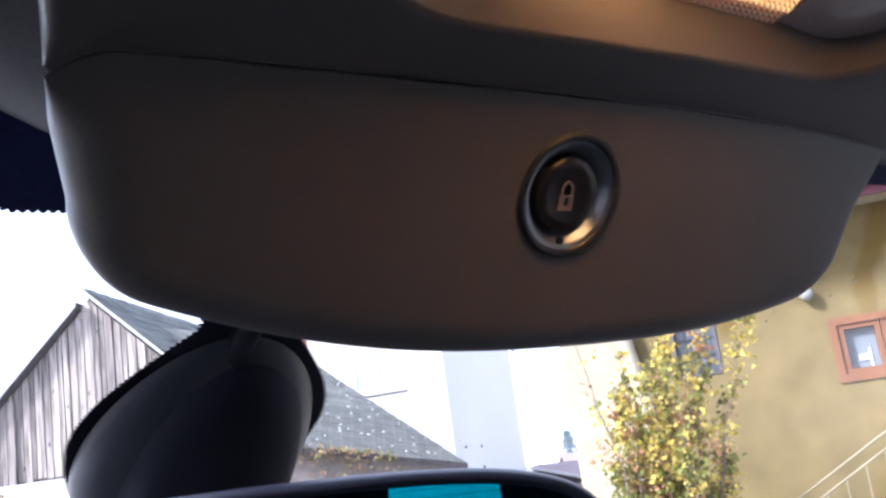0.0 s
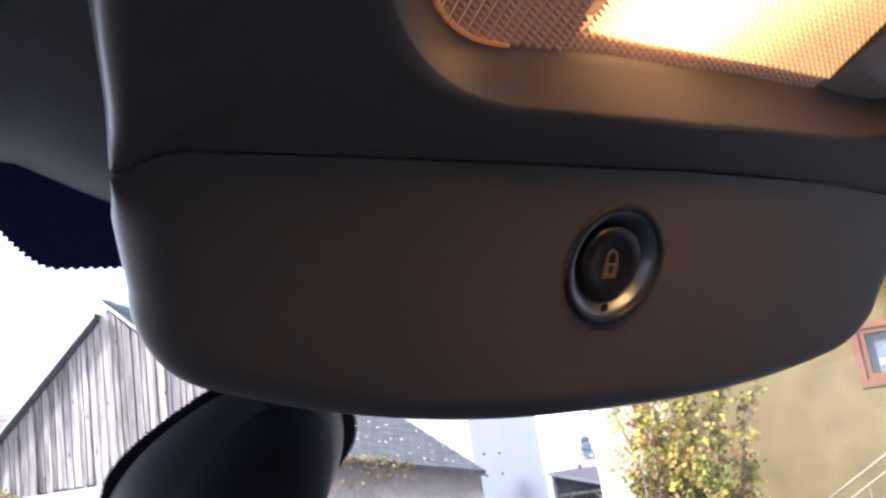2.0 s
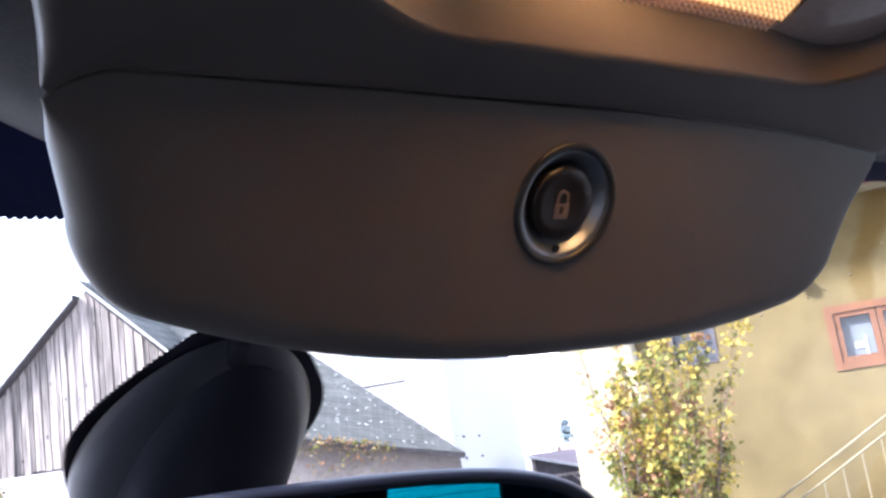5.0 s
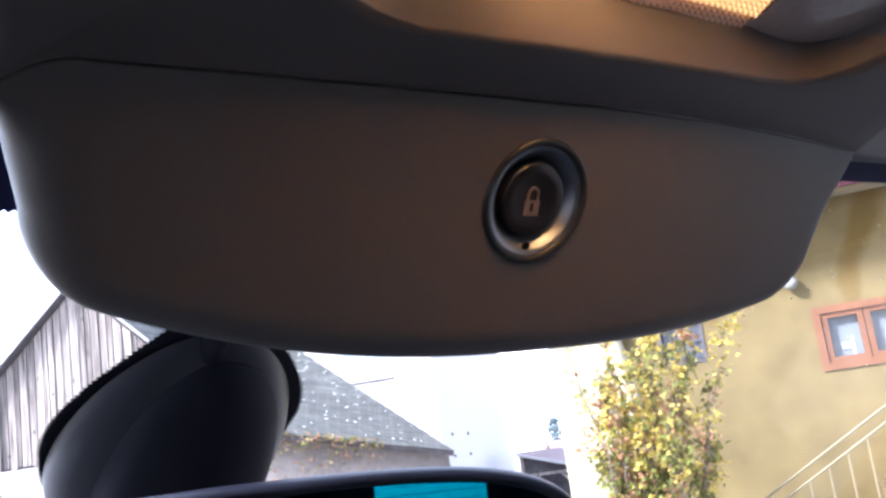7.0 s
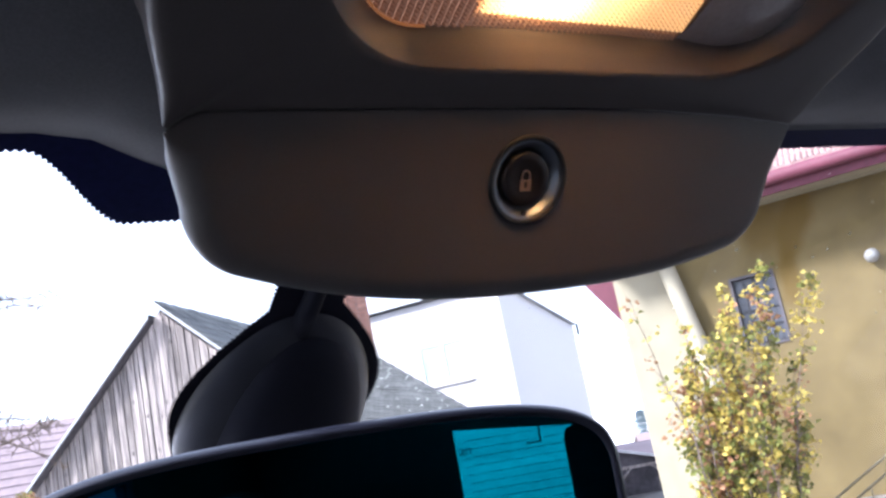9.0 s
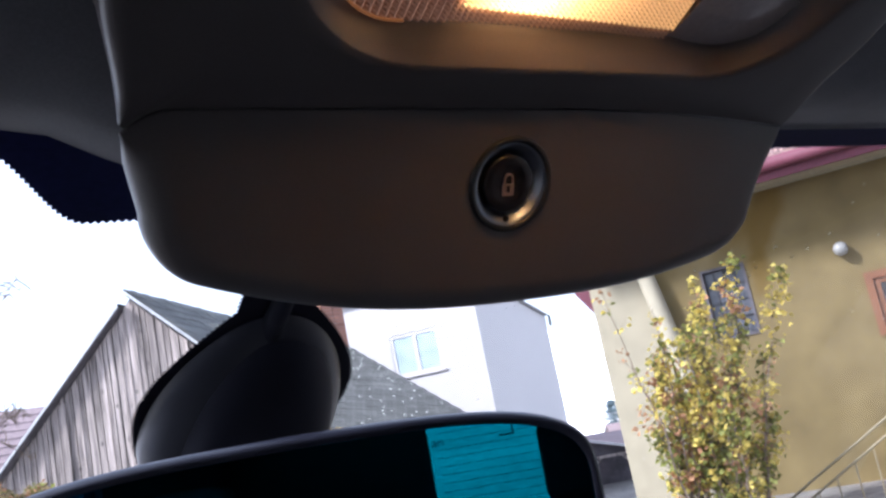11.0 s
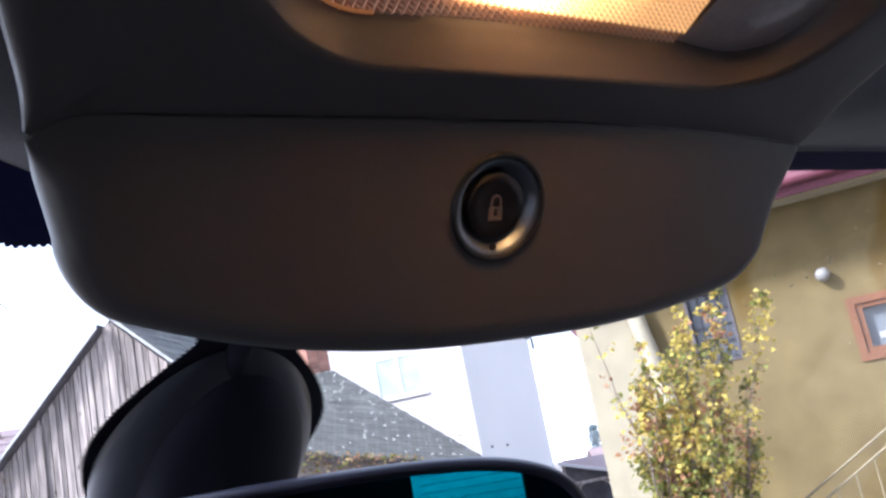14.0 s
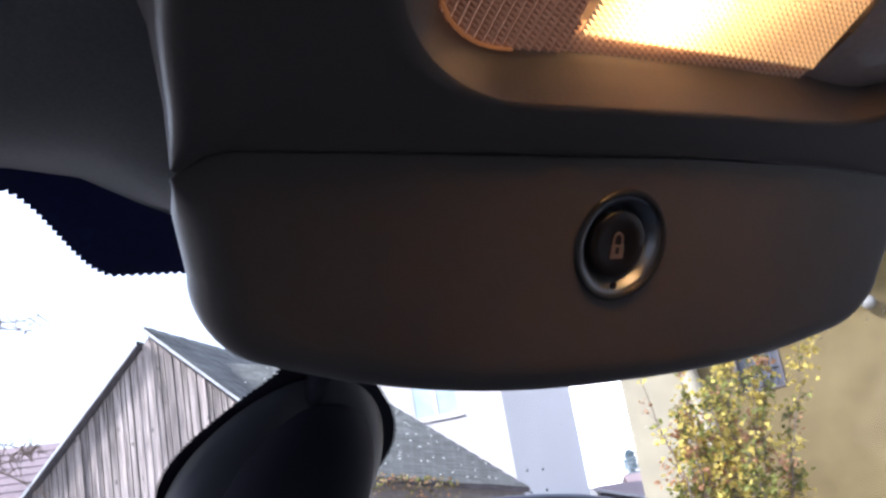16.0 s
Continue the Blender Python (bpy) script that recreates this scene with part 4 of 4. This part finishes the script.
# ---- shrub before the house ----
def shrub(m, label, seed, leaf=0.050):
    """Upright shoots of uneven height over a broad leafy foot; each side shoot has one leaf colour."""
    rng = random.Random(seed)
    s = thing("tall_shrub", label, "shrub", m)
    wood = bmesh.new()
    ys, gs, rs_ = [], [], []
    shoots = [(-0.05, 0.17, 2.03, 1.5), (0.08, 0.50, 2.13, 1.4), (0.28, 0.86, 1.95, 1.2), (-0.25, -0.58, 2.10, 0.35), (-0.20, -0.20, 1.80, 0.7), (0.12, 0.50, 1.86, 1.2), (-0.25, -0.45, 1.40, 0.8), (0.0, 0.18, 1.90, 1.2), (-0.05, -0.12, 1.60, 0.8)]
    for k in range(18):
        bx_ = rng.uniform(-0.26, 0.28)
        shoots.append((bx_, bx_ * 1.7 + rng.uniform(-0.12, 0.12), rng.uniform(0.85, 1.55) * (1.1 - 0.55 * abs(bx_)), 1.0))
    for b0, tip, tall_, full in shoots:
        dep = rng.uniform(-0.25, 0.25)
        pts = []
        for k in range(15):
            f = k / 14
            pts.append(Vector((b0 + (tip - b0) * f ** 1.5 + rng.gauss(0, 0.012), dep * (1 + 0.4 * f) + rng.gauss(0, 0.012), tall_ * f)))
        tube(pts, [0.011 * (1 - 0.85 * k / 14) for k in range(15)], 5, wood)
        for _ in range(int(31 * full * tall_ / 1.6)):
            f = rng.uniform(0.22, 1.0)
            q = pts[min(14, int(f * 14))]
            b = rng.uniform(0, 6.28)
            reach = (0.05 + 0.20 * (1 - f) ** 0.8) * rng.uniform(0.6, 1.3)
            sub = twig(wood, q, (math.cos(b), 0.7 * math.sin(b), rng.uniform(0.3, 1.3)), reach, 0.003, rng, 5, 0.04)
            hue = rng.random() + 0.45 * noise.noise(q * 2.6)
            core = 1 - min(1.0, abs(q.x - 0.12) / 0.45)
            dest = gs if hue < 0.10 + 0.50 * (1 - q.z / 2.2) + 0.16 * core else rs_ if hue > (0.78 if q.x < -0.05 else 0.90) else ys
            for _ in range(int(rng.randint(5, 19) * (1.15 - 0.6 * f))):
                p = rng.choice(sub[1:]) + Vector((rng.gauss(0, 0.028), rng.gauss(0, 0.028), rng.gauss(0, 0.028)))
                (dest if rng.random() < 0.88 else ys).append(p)
    part("stems", wood, M_BARK, s, "thin brown stems")
    part("yellow_leaves", leaves(bmesh.new(), ys, leaf, rng), M_LEAF_Y, s, "yellowing autumn leaves", kind="stuff")
    part("green_leaves", leaves(bmesh.new(), gs, leaf, rng), M_LEAF_G, s, "dull green leaves", kind="stuff")
    part("russet_leaves", leaves(bmesh.new(), rs_, leaf, rng), M_LEAF_R, s, "russet leaves", kind="stuff")
    return s


sx, sy = bearing(44.5, 7.4)
shrub(pose(sx, sy, -0.02, 0, 0, -45.2), "tall narrow shrub with yellow autumn leaves", 11)

# ---- barn ----
bx, by = EYE.x + 3.95, EYE.y + 19.9
BARN = pose(bx, by, 0.06, 0, 0, -36.9)
barn = thing("wooden_barn", "weathered grey plank barn with slate roof", "barn", BARN)
APEX, BHW, TG = 5.13, 4.5, math.tan(radians(44))
# Backing is coloured darker than the planks so the gaps look shaded.
part("gable_back", slab([(-BHW, 0.06, -1.8), (BHW, 0.06, -1.8), (BHW, 0.06, APEX - BHW * TG), (0, 0.06, APEX), (-0.16, 0.06, APEX - 0.16 * TG), (-0.16, 0.06, APEX - 0.12 - 0.16 * TG), (-BHW, 0.06, APEX - 0.12 - BHW * TG)], (0, 0.1, 0)), M_BOARDD, barn, "inner boarding darkened to put shade in the plank gaps")
part("plinth", box(-BHW, BHW, -0.06, 0.05, -1.8, 1.50), M_WHITE, barn, "whitewashed plinth wall")
rng = random.Random(5)
x = -BHW
while x < BHW - 0.05:
    w = rng.uniform(0.11, 0.20)
    x1 = min(BHW, x + w)
    drop_ = 0.03 if x > -0.16 else 0.12
    zt0, zt1 = APEX - abs(x) * TG - drop_, APEX - abs(x1 - 0.012) * TG - drop_
    zb = 1.50 + rng.uniform(-0.05, 0.06)
    if min(zt0, zt1) > zb + 0.1:
        y = -rng.uniform(0.0, 0.03)
        pg = [(x, y, zb), (x1 - 0.026, y, zb), (x1 - 0.026, y, zt1), (x, y, zt0)]
        part("plank", slab(pg, (0, 0.04, 0)), M_BOARD, barn)
        if rng.random() < 0.30:
            part("batten", box(x1 - 0.03, x1 + 0.012, y - 0.025, y, zb, min(zt0, zt1)), M_BOARD, barn)
    x = x1
for sgn in (-1, 1):
    e = BHW + 0.35
    low_, i0, fy_ = (0.12, -0.16, -0.24) if sgn < 0 else (0.0, 0.0, -0.22)
    top_, end_ = APEX - low_ + 0.10, APEX - low_ - e * TG + 0.10
    ri = top_ - abs(i0) * TG
    pl = [(i0, fy_ + 0.03, ri), (i0, 14, ri), (sgn * e, 14, end_), (sgn * e, fy_ + 0.03, end_)]
    part("roof_slope", slab(pl, (0, 0, 0.07)), M_SLATE, barn, "grey mossy roof slope")
    part("verge_trim", slab([(i0, fy_, ri + 0.05), (sgn * e, fy_, end_ + 0.05), (sgn * e, fy_, end_ - 0.02), (i0, fy_, ri - 0.02)], (0, 0.03, 0)), M_ZINC, barn, "pale verge trim strip")
    # Soffit and side walls take the darker board too: shade put into the colour.
    part("soffit", slab([(i0, fy_ + 0.05, ri - 0.006), (sgn * e, fy_ + 0.05, end_ - 0.006), (sgn * e, 0.05, end_ - 0.006), (i0, 0.05, ri - 0.006)], (0, 0, -0.05)), M_BOARDD, barn, "overhanging soffit boards with shade put into their colour")
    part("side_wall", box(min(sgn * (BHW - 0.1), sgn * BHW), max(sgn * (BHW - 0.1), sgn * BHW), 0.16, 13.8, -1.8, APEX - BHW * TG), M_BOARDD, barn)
bm = bmesh.new()
rng = random.Random(8)
for i in range(26):
    for k in range(46):
        u, v = 0.24 * i, 0.3 * k - 0.19
        if u < BHW:
            xx, zz = u, APEX + 0.172 - u * TG
            c = [(xx, v, zz), (xx + 0.26, v, zz - 0.26 * TG + 0.02), (xx + 0.26, v + 0.29, zz - 0.26 * TG + 0.02), (xx, v + 0.29, zz)]
            slab(c, (0, 0, 0.012 + rng.uniform(0, 0.02)), bm)
part("slates", bm, M_SLATE, barn, "rows of grey slates", kind="stuff")

# ---- low building with the long slate roof ----
def vec(az, el, d):
    x, y = bearing(az, d)
    return Vector((x, y, EYE.z + d * math.tan(radians(el))))


low = thing("low_outbuilding", "low plastered outbuilding with grey slate roof", "outbuilding")
A, B = vec(32.75, -1.45, 17.0), vec(22.0, 7.6, 21.5)
D = vec(19.0, 1.78, 17.5)
C = B + (D - A) * 0.72
nr = (B - A).cross(D - A).normalized()
nr = nr if nr.z > 0 else -nr
part("roof_deck", slab([A, B, C, D], -nr * 0.1), M_BOARDD, low, "dark roof deck edge")
bm = bmesh.new()
lich = bmesh.new()
rng = random.Random(21)
ex, ey = (D - A), (B - A)
NX, NY = 21, 38
near = []


def slate(sk, lifted):
    w, h, up = ex * (0.996 / NX), ey * (1.25 / NY), nr * (0.003 + 0.0015 * lifted)
    return [sk + up * 1.6, sk + w + up * 1.6, sk + w + h + nr * 0.004, sk + h + nr * 0.004]


for j in range(NY):
    for i in range(NX):
        s = (i + 0.5 * (j % 2)) / NX
        t = j / NY
        if s + 1 / NX > 1.02 - 0.29 * t:
            continue
        sk = A + ex * s + ey * t
        w, h = ex * (0.96 / NX), ey * (1.25 / NY)
        lifted = rng.randrange(4)
        if j < 14:
            near.append((sk, lifted))
        else:
            slab(slate(sk, lifted), nr * 0.006, bm)
        if rng.random() < 0.06 + 0.55 * max(0.0, 0.75 - s) ** 2:
            q = sk + w * rng.uniform(0.1, 0.7) + h * rng.uniform(0.05, 0.4) + nr * 0.05
            g_ = rng.uniform(0.10, 0.30)
            slab([q, q + w * g_, q + w * g_ * 0.8 + h * rng.uniform(0.08, 0.2), q + h * 0.1], nr * 0.006, lich)
part("upper_slates", bm, M_SLATE, low, "weathered grey slates", kind="stuff")
part("lichen", lich, M_LICHEN, low, "pale lichen flecks", kind="stuff")
inn = Vector((-ex.y, ex.x, 0)).normalized() * 0.30
inn = inn if inn.dot(Vector((A.x, A.y, 0)) - Vector((EYE.x, EYE.y, 0))) > 0 else -inn
a2, d2 = A + inn + Vector((0, 0, 0.02)) + ex * 0.025, D + inn + Vector((0, 0, 0.02))
M_GREYWALL = mat("grey_plaster", (0.24, 0.21, 0.20), 0.95, grain=16, vary=0.15, bump=0.3, patch=0.8)
part("front_wall", slab([a2, d2, Vector((d2.x, d2.y, -1.8)), Vector((a2.x, a2.y, -1.8))], inn * 0.8), M_GREYWALL, low, "grey stained plaster wall")
b2 = B - inn * 0.5
g2 = a2 + inn * 0.84
part("gable_wall", slab([g2, Vector((b2.x, b2.y, b2.z - 0.3)), Vector((b2.x, b2.y, -1.8)), Vector((g2.x, g2.y, -1.8))], -ex.normalized() * -0.25), M_GREYWALL, low, "grey plaster gable")
ch = thing("brick_chimney", "red brick chimney on the slate roof", "chimney")
cc = vec(22.95, 5.8, 20.6)
NCH = 26
for j in range(NCH):
    for sx2, sy2 in ((-0.13, -0.13), (0.13, -0.13), (-0.13, 0.13), (0.13, 0.13)):
        part("brick", box(cc.x + sx2 - 0.122, cc.x + sx2 + 0.122, cc.y + sy2 - 0.122, cc.y + sy2 + 0.122, cc.z - 0.3 + 0.085 * j, cc.z - 0.225 + 0.085 * j), M_BRICK, ch)
part("mortar_core", box(cc.x - 0.235, cc.x + 0.235, cc.y - 0.235, cc.y + 0.235, cc.z - 0.5, cc.z - 0.3 + 0.085 * NCH), M_GREYWALL, ch)
# creeper along the eaves
rng = random.Random(31)
cr = thing("wall_creeper", "russet and yellow creeper along the eaves", "creeper")
s1, s2, s3 = [], [], []
for i in range(520):
    s = rng.uniform(0.30, 1.0)
    drop = abs(rng.gauss(0, 0.28)) * (0.4 + s * 0.8)
    p = A + ex * s - Vector((0, 0, drop - 0.08)) - inn * rng.uniform(-0.2, 0.5)
    rng.choice((s1, s1, s1, s2, s3)).append(p)
part("straw_leaves", leaves(bmesh.new(), s1, 0.07, rng), M_STRAW, cr, "straw-coloured withered leaves", kind="stuff")
part("green_leaves", leaves(bmesh.new(), s2, 0.075, rng), M_LEAF_G, cr, "", kind="stuff")
part("russet_leaves", leaves(bmesh.new(), s3, 0.075, rng), M_LEAF_R, cr, "", kind="stuff")

# ---- tall white house behind ----
wx, wy = bearing(32.1, 25)
TALL = pose(wx, wy, 0.08, 0, 0, -46.3)
tall = thing("white_house", "tall white rendered house with thin grey eaves", "house", TALL)
TOPZ = EYE.z + 25 * math.tan(radians(8.75))
wl = 7.0
holes = [(-2.63, -1.18, EYE.z + 1.51, EYE.z + 2.70)]
bm = bmesh.new()
a, b, z0, z1 = holes[0]
for x0, x1, q0, q1 in ((-wl, a, -1.9, TOPZ), (b, 0, -1.9, TOPZ), (a, b, -1.9, z0), (a, b, z1, TOPZ)):
    box(x0, x1, 0, 0.35, q0, q1, bm=bm)
slab([(0, 0.35, -1.9), (0, 10.4, -1.9), (0, 10.4, EYE.z + 3.28), (0, 0.35, TOPZ + 0.1)], (-0.35, 0, 0), bm)
part("wall", bm, M_WHITE, tall, "white rendered wall")
part("roof", slab([(-wl, -0.18, TOPZ), (0.14, -0.18, TOPZ + 0.12), (0.14, 10.45, EYE.z + 3.33), (-wl, 10.45, EYE.z + 3.33)], (0, 0, 0.04)), M_ZINC, tall, "thin grey metal roof edge")
part("gutter_spout", tube([(0.16, 10.38, EYE.z + 3.33), (0.16, 10.38, EYE.z + 2.92)], 0.05, 8), M_BLACK, tall)
w = part("window", box(a, b, 0.03, 0.05, z0, z1), M_BLUEPANE, tall, "window with sky light put into its pale blue panes")
bm = bmesh.new()
for x0, x1, q0, q1 in ((a, a + 0.1, z0, z1), (b - 0.1, b, z0, z1), (a + 0.1, b - 0.1, z0, z0 + 0.1), (a + 0.1, b - 0.1, z1 - 0.1, z1), ((a + b) / 2 - 0.06, (a + b) / 2 + 0.06, z0 + 0.1, z1 - 0.1)):
    box(x0, x1, 0.012, 0.028, q0, q1, bm=bm)
part("frame", bm, M_WHITE, w, "white window frame")
part("sill", box(a - 0.05, b + 0.05, -0.05, 0.008, z0 - 0.05, z0), M_WHITE, w, "white window sill")
for dy, dz in ((1.2, -0.28), (3.2, -0.34), (1.2, -0.88), (3.2, -0.94)):
    part("wall_anchor", tube([(0.0, dy, EYE.z + dz), (0.05, dy, EYE.z + dz)], 0.036, 10), M_BLACK, tall)

# ---- open shed, fir and distant roofs ----
ax, ay = bearing(38.28, 30)
SHED = pose(ax, ay, 0, 0, 0, -38)
shed = thing("open_shed", "small dark timber shed with open front", "shed", SHED)
zt = EYE.z - 1.17
for x, zz in ((-0.80, zt - 0.06), (0.86, zt - 0.62)):
    part("post", box(x - 0.05, x + 0.05, 0, 0.1, -1.9, zz), M_BOARD, shed)
part("roof_slope", slab([(-0.92, -0.3, zt), (0.98, -0.3, zt - 0.60), (1.15, 2.3, zt - 0.12), (-0.80, 2.3, zt - 0.04)], (0, 0, 0.05)), M_TILEFAR, shed, "pinkish weathered roof sheet")
part("verge_trim", slab([(-0.93, -0.33, zt + 0.06), (0.99, -0.33, zt - 0.54), (0.99, -0.33, zt - 0.62), (-0.93, -0.33, zt - 0.02)], (0, 0.025, 0)), M_WHITE, shed, "pale verge trim")
part("gable", slab([(-0.75, 0.1, zt - 0.62), (0.80, 0.1, zt - 0.62), (0.80, 0.1, zt - 0.58), (-0.75, 0.1, zt - 0.08)], (0, 0.05, 0)), M_BOARDD, shed, "dark boarded gable")
part("back_wall", box(-0.8, 0.9, 2.2, 2.26, -1.9, zt - 0.3), M_BOARDD, shed)
part("tie_beam", box(-0.74, 0.80, 0, 0.09, zt - 0.73, zt - 0.64), M_BOARD, shed)
for x0, x1 in ((-0.72, -0.30), (0.78, 0.40)):
    part("brace", tube([(x0, 0.05, zt - 1.1), (x1, 0.05, zt - 0.74)], 0.04, 6), M_BOARD, shed)


def gable_house(m, label, half, length, wall_h, ridge_h, wall_m):
    g = thing("distant_house", label, "house", m, group="distant houses")
    part("wall", slab([(-half, 0, -2), (half, 0, -2), (half, 0, wall_h), (0, 0, ridge_h), (-half, 0, wall_h)], (0, length, 0)), wall_m, g, "pale gable wall")
    tl = bmesh.new()
    for sg in (-1, 1):
        n_c = 14
        for i in range(n_c):
            f0, f1 = i / n_c, (i + 1.12) / n_c
            h0, h1 = ridge_h + 0.12 + (wall_h - ridge_h) * f0, ridge_h + 0.12 + (wall_h - ridge_h) * f1
            slab([(sg * half * f0 * 1.06, -0.3, h0), (sg * half * f1 * 1.06, -0.3, h1 + 0.05), (sg * half * f1 * 1.06, length + 0.3, h1 + 0.05), (sg * half * f0 * 1.06, length + 0.3, h0)], (0, 0, 0.06), tl)
    part("roof", tl, M_TILEFAR, g, "pinkish tiled roof in courses")
    return g


px, py = bearing(-1.0, 40)
gable_house(pose(px, py, 0, 0, 0, -78), "distant house with pinkish tiled roof", 6.0, 13, EYE.z - 0.5, EYE.z + 3.9, M_WHITE)
px, py = bearing(38.7, 62)
gable_house(pose(px, py, 0, 0, 0, -120), "distant white house with red roof", 3.0, 5, EYE.z - 3.5, EYE.z - 2.0, M_WHITE)

fx, fy = bearing(39.02, 75)
fir = thing("fir_tree", "distant fir tree with haze put into its colour", "fir", pose(fx, fy, -3.2))
FH = EYE.z + 3.2 - 75 * math.tan(radians(0.25))
part("trunk", tube([(0, 0, -0.5), (0, 0, FH * 0.95)], [0.09, 0.012], 8), M_BARK, fir)
bm = bmesh.new()
rng = random.Random(3)
for i in range(3000):
    f = rng.random() ** 0.8
    z = FH * f
    r = 3.0 * (1 - f) ** 0.65 * rng.uniform(0.05, 1.15) ** 0.8 * (0.72 + 0.28 * math.sin(f * 60 + 1.3 * math.sin(3 * f)))
    a = rng.uniform(0, 6.28)
    p = Vector((r * math.cos(a), r * math.sin(a), z - 0.25 * r))
    o = Vector((math.cos(a), math.sin(a), -0.25)) * rng.uniform(0.20, 0.45)
    s = Vector((-math.sin(a), math.cos(a), 0)) * 0.09
    bm.faces.new([bm.verts.new(q) for q in (p - s, p + o, p + s)])
part("crown", bm, M_NEEDLE, fir, "needle sprays paled blue in place of haze", kind="stuff")

# ---- bare tree and hedge at the yard's edge ----
tx, ty = bearing(-4.0, 11)
tree = thing("fruit_tree", "nearly bare fruit tree with thin twigs", "tree", pose(tx, ty, -0.6))
wood = bmesh.new()
rng = random.Random(17)
lv = []
trunk = part("trunk", tube([(0, 0, -0.4), (0.05, 0, 1.2), (0.0, 0.1, 2.4), (0.15, 0.1, 3.6)], [0.14, 0.12, 0.09, 0.04], 10), M_BARK, tree, "grey-brown trunk", True)
for i in range(9):
    z = 1.1 + 0.22 * i
    a = -0.5 + rng.uniform(-0.9, 0.9)
    limb = twig(wood, (0.03, 0.05, z), (math.cos(a), math.sin(a), 0.12), rng.uniform(0.9, 1.5), 0.016, rng, 10, 0.02)
    for _ in range(7):
        q = rng.choice(limb[3:])
        b = a + rng.uniform(-1.3, 1.3)
        t2 = twig(wood, q, (math.cos(b), math.sin(b), rng.uniform(-0.2, 0.7)), rng.uniform(0.25, 0.6), 0.007, rng, 5, 0.02)
        if rng.random() < 0.6:
            lv.append(t2[-1])
        for _ in range(2):
            twig(wood, rng.choice(t2[1:]), (math.cos(b + rng.uniform(-1, 1)), math.sin(b), rng.uniform(-0.3, 0.5)), rng.uniform(0.1, 0.25), 0.004, rng, 3)
for az_, el_, d_, ln_, dx_ in ((1.0, 12.6, 11.0, 0.85, 0.10), (0.6, 12.2, 11.2, 0.8, 0.22), (0.2, 6.6, 10.8, 0.95, -0.10), (0.6, 5.4, 11.0, 1.0, -0.16), (0.0, 5.9, 11.1, 0.9, -0.05), (0.5, 4.6, 10.9, 0.8, -0.12)):
    q0 = vec(az_, el_, d_) - Vector((tx, ty, -0.6))
    main = twig(wood, q0, (1, 0.1, dx_), ln_, 0.014, rng, 9, 0.0)
    twig(wood, (0.02, 0.05, min(3.4, q0.z - 0.2)), q0 - Vector((0.02, 0.05, min(3.4, q0.z - 0.2))), (q0 - Vector((0.02, 0.05, min(3.4, q0.z - 0.2)))).length, 0.02, rng, 6, 0.0)
    for _ in range(22):
        q = rng.choice(main[1:])
        t2 = twig(wood, q, (rng.uniform(-0.4, 1), rng.uniform(-0.6, 0.6), rng.uniform(-0.7, 0.9)), rng.uniform(0.06, 0.22), 0.008, rng, 4)
        twig(wood, rng.choice(t2[1:]), (rng.uniform(-0.5, 1), 0, rng.uniform(-0.8, 0.8)), rng.uniform(0.05, 0.12), 0.006, rng, 3)
part("branches", wood, M_BARK, tree, "thin bare branches")
part("leaves", leaves(bmesh.new(), lv, 0.06, rng), M_LEAF_Y, tree, "few yellow leaves", kind="stuff")
hx2, hy2 = bearing(3.4, 14.5)
hedge = thing("garden_hedge", "low straw-coloured garden hedge", "hedge", pose(hx2, hy2, -0.72))
s1, s2, s3 = [], [], []
for i in range(5200):
    x, y = rng.gauss(0, 0.42), rng.gauss(0, 0.35)
    top = 2.30 - 0.45 * x * x - 0.10 * math.sin(x * 9) - 0.4 * y * y
    z = top - abs(rng.gauss(0, 0.45))
    if z > 0:
        rng.choice((s1, s1, s2, s3)).append(Vector((x, y, z)))
part("yellow_leaves", leaves(bmesh.new(), s1, 0.07, rng), M_STRAW, hedge, "straw-coloured leaves", kind="stuff")
part("green_leaves", leaves(bmesh.new(), s2, 0.07, rng), M_LEAF_G, hedge, "", kind="stuff")
part("russet_leaves", leaves(bmesh.new(), s3, 0.07, rng), M_LEAF_R, hedge, "", kind="stuff")
wood = bmesh.new()
for i in range(14):
    twig(wood, (rng.uniform(-0.5, 0.5), rng.uniform(-0.2, 0.2), 0), (rng.uniform(-0.2, 0.2), 0, 1), rng.uniform(1.3, 1.9), 0.015, rng, 6, 0.03)
part("stems", wood, M_BARK, hedge)

# ---- separate pieces of the roofs ----
kinds = []
for k in range(4):
    pb = slab(slate(Vector((0, 0, 0)), k), nr * 0.006)
    me = bpy.data.meshes.new("slate")
    bmesh.ops.recalc_face_normals(pb, faces=pb.faces)
    pb.to_mesh(me)
    pb.free()
    me.materials.append(M_SLATEP)
    kinds.append(me)
for sk, k in near:
    ob = new("slate", kinds[k])
    ob.parent = low
    ob.location = sk
rows_ = []
for i in range(3):
    pb = roof_tile(bmesh.new(), 0.0, i)
    me = bpy.data.meshes.new("roof_tile")
    pb.to_mesh(me)
    pb.free()
    me.materials.append(M_TILEP)
    rows_.append(me)
for i in range(3):
    for k in range(97):
        ob = new("roof_tile", rows_[i])
        ob.parent = house
        ob.location = (HX0 - 0.35 + 0.10 * k, 0, 0)
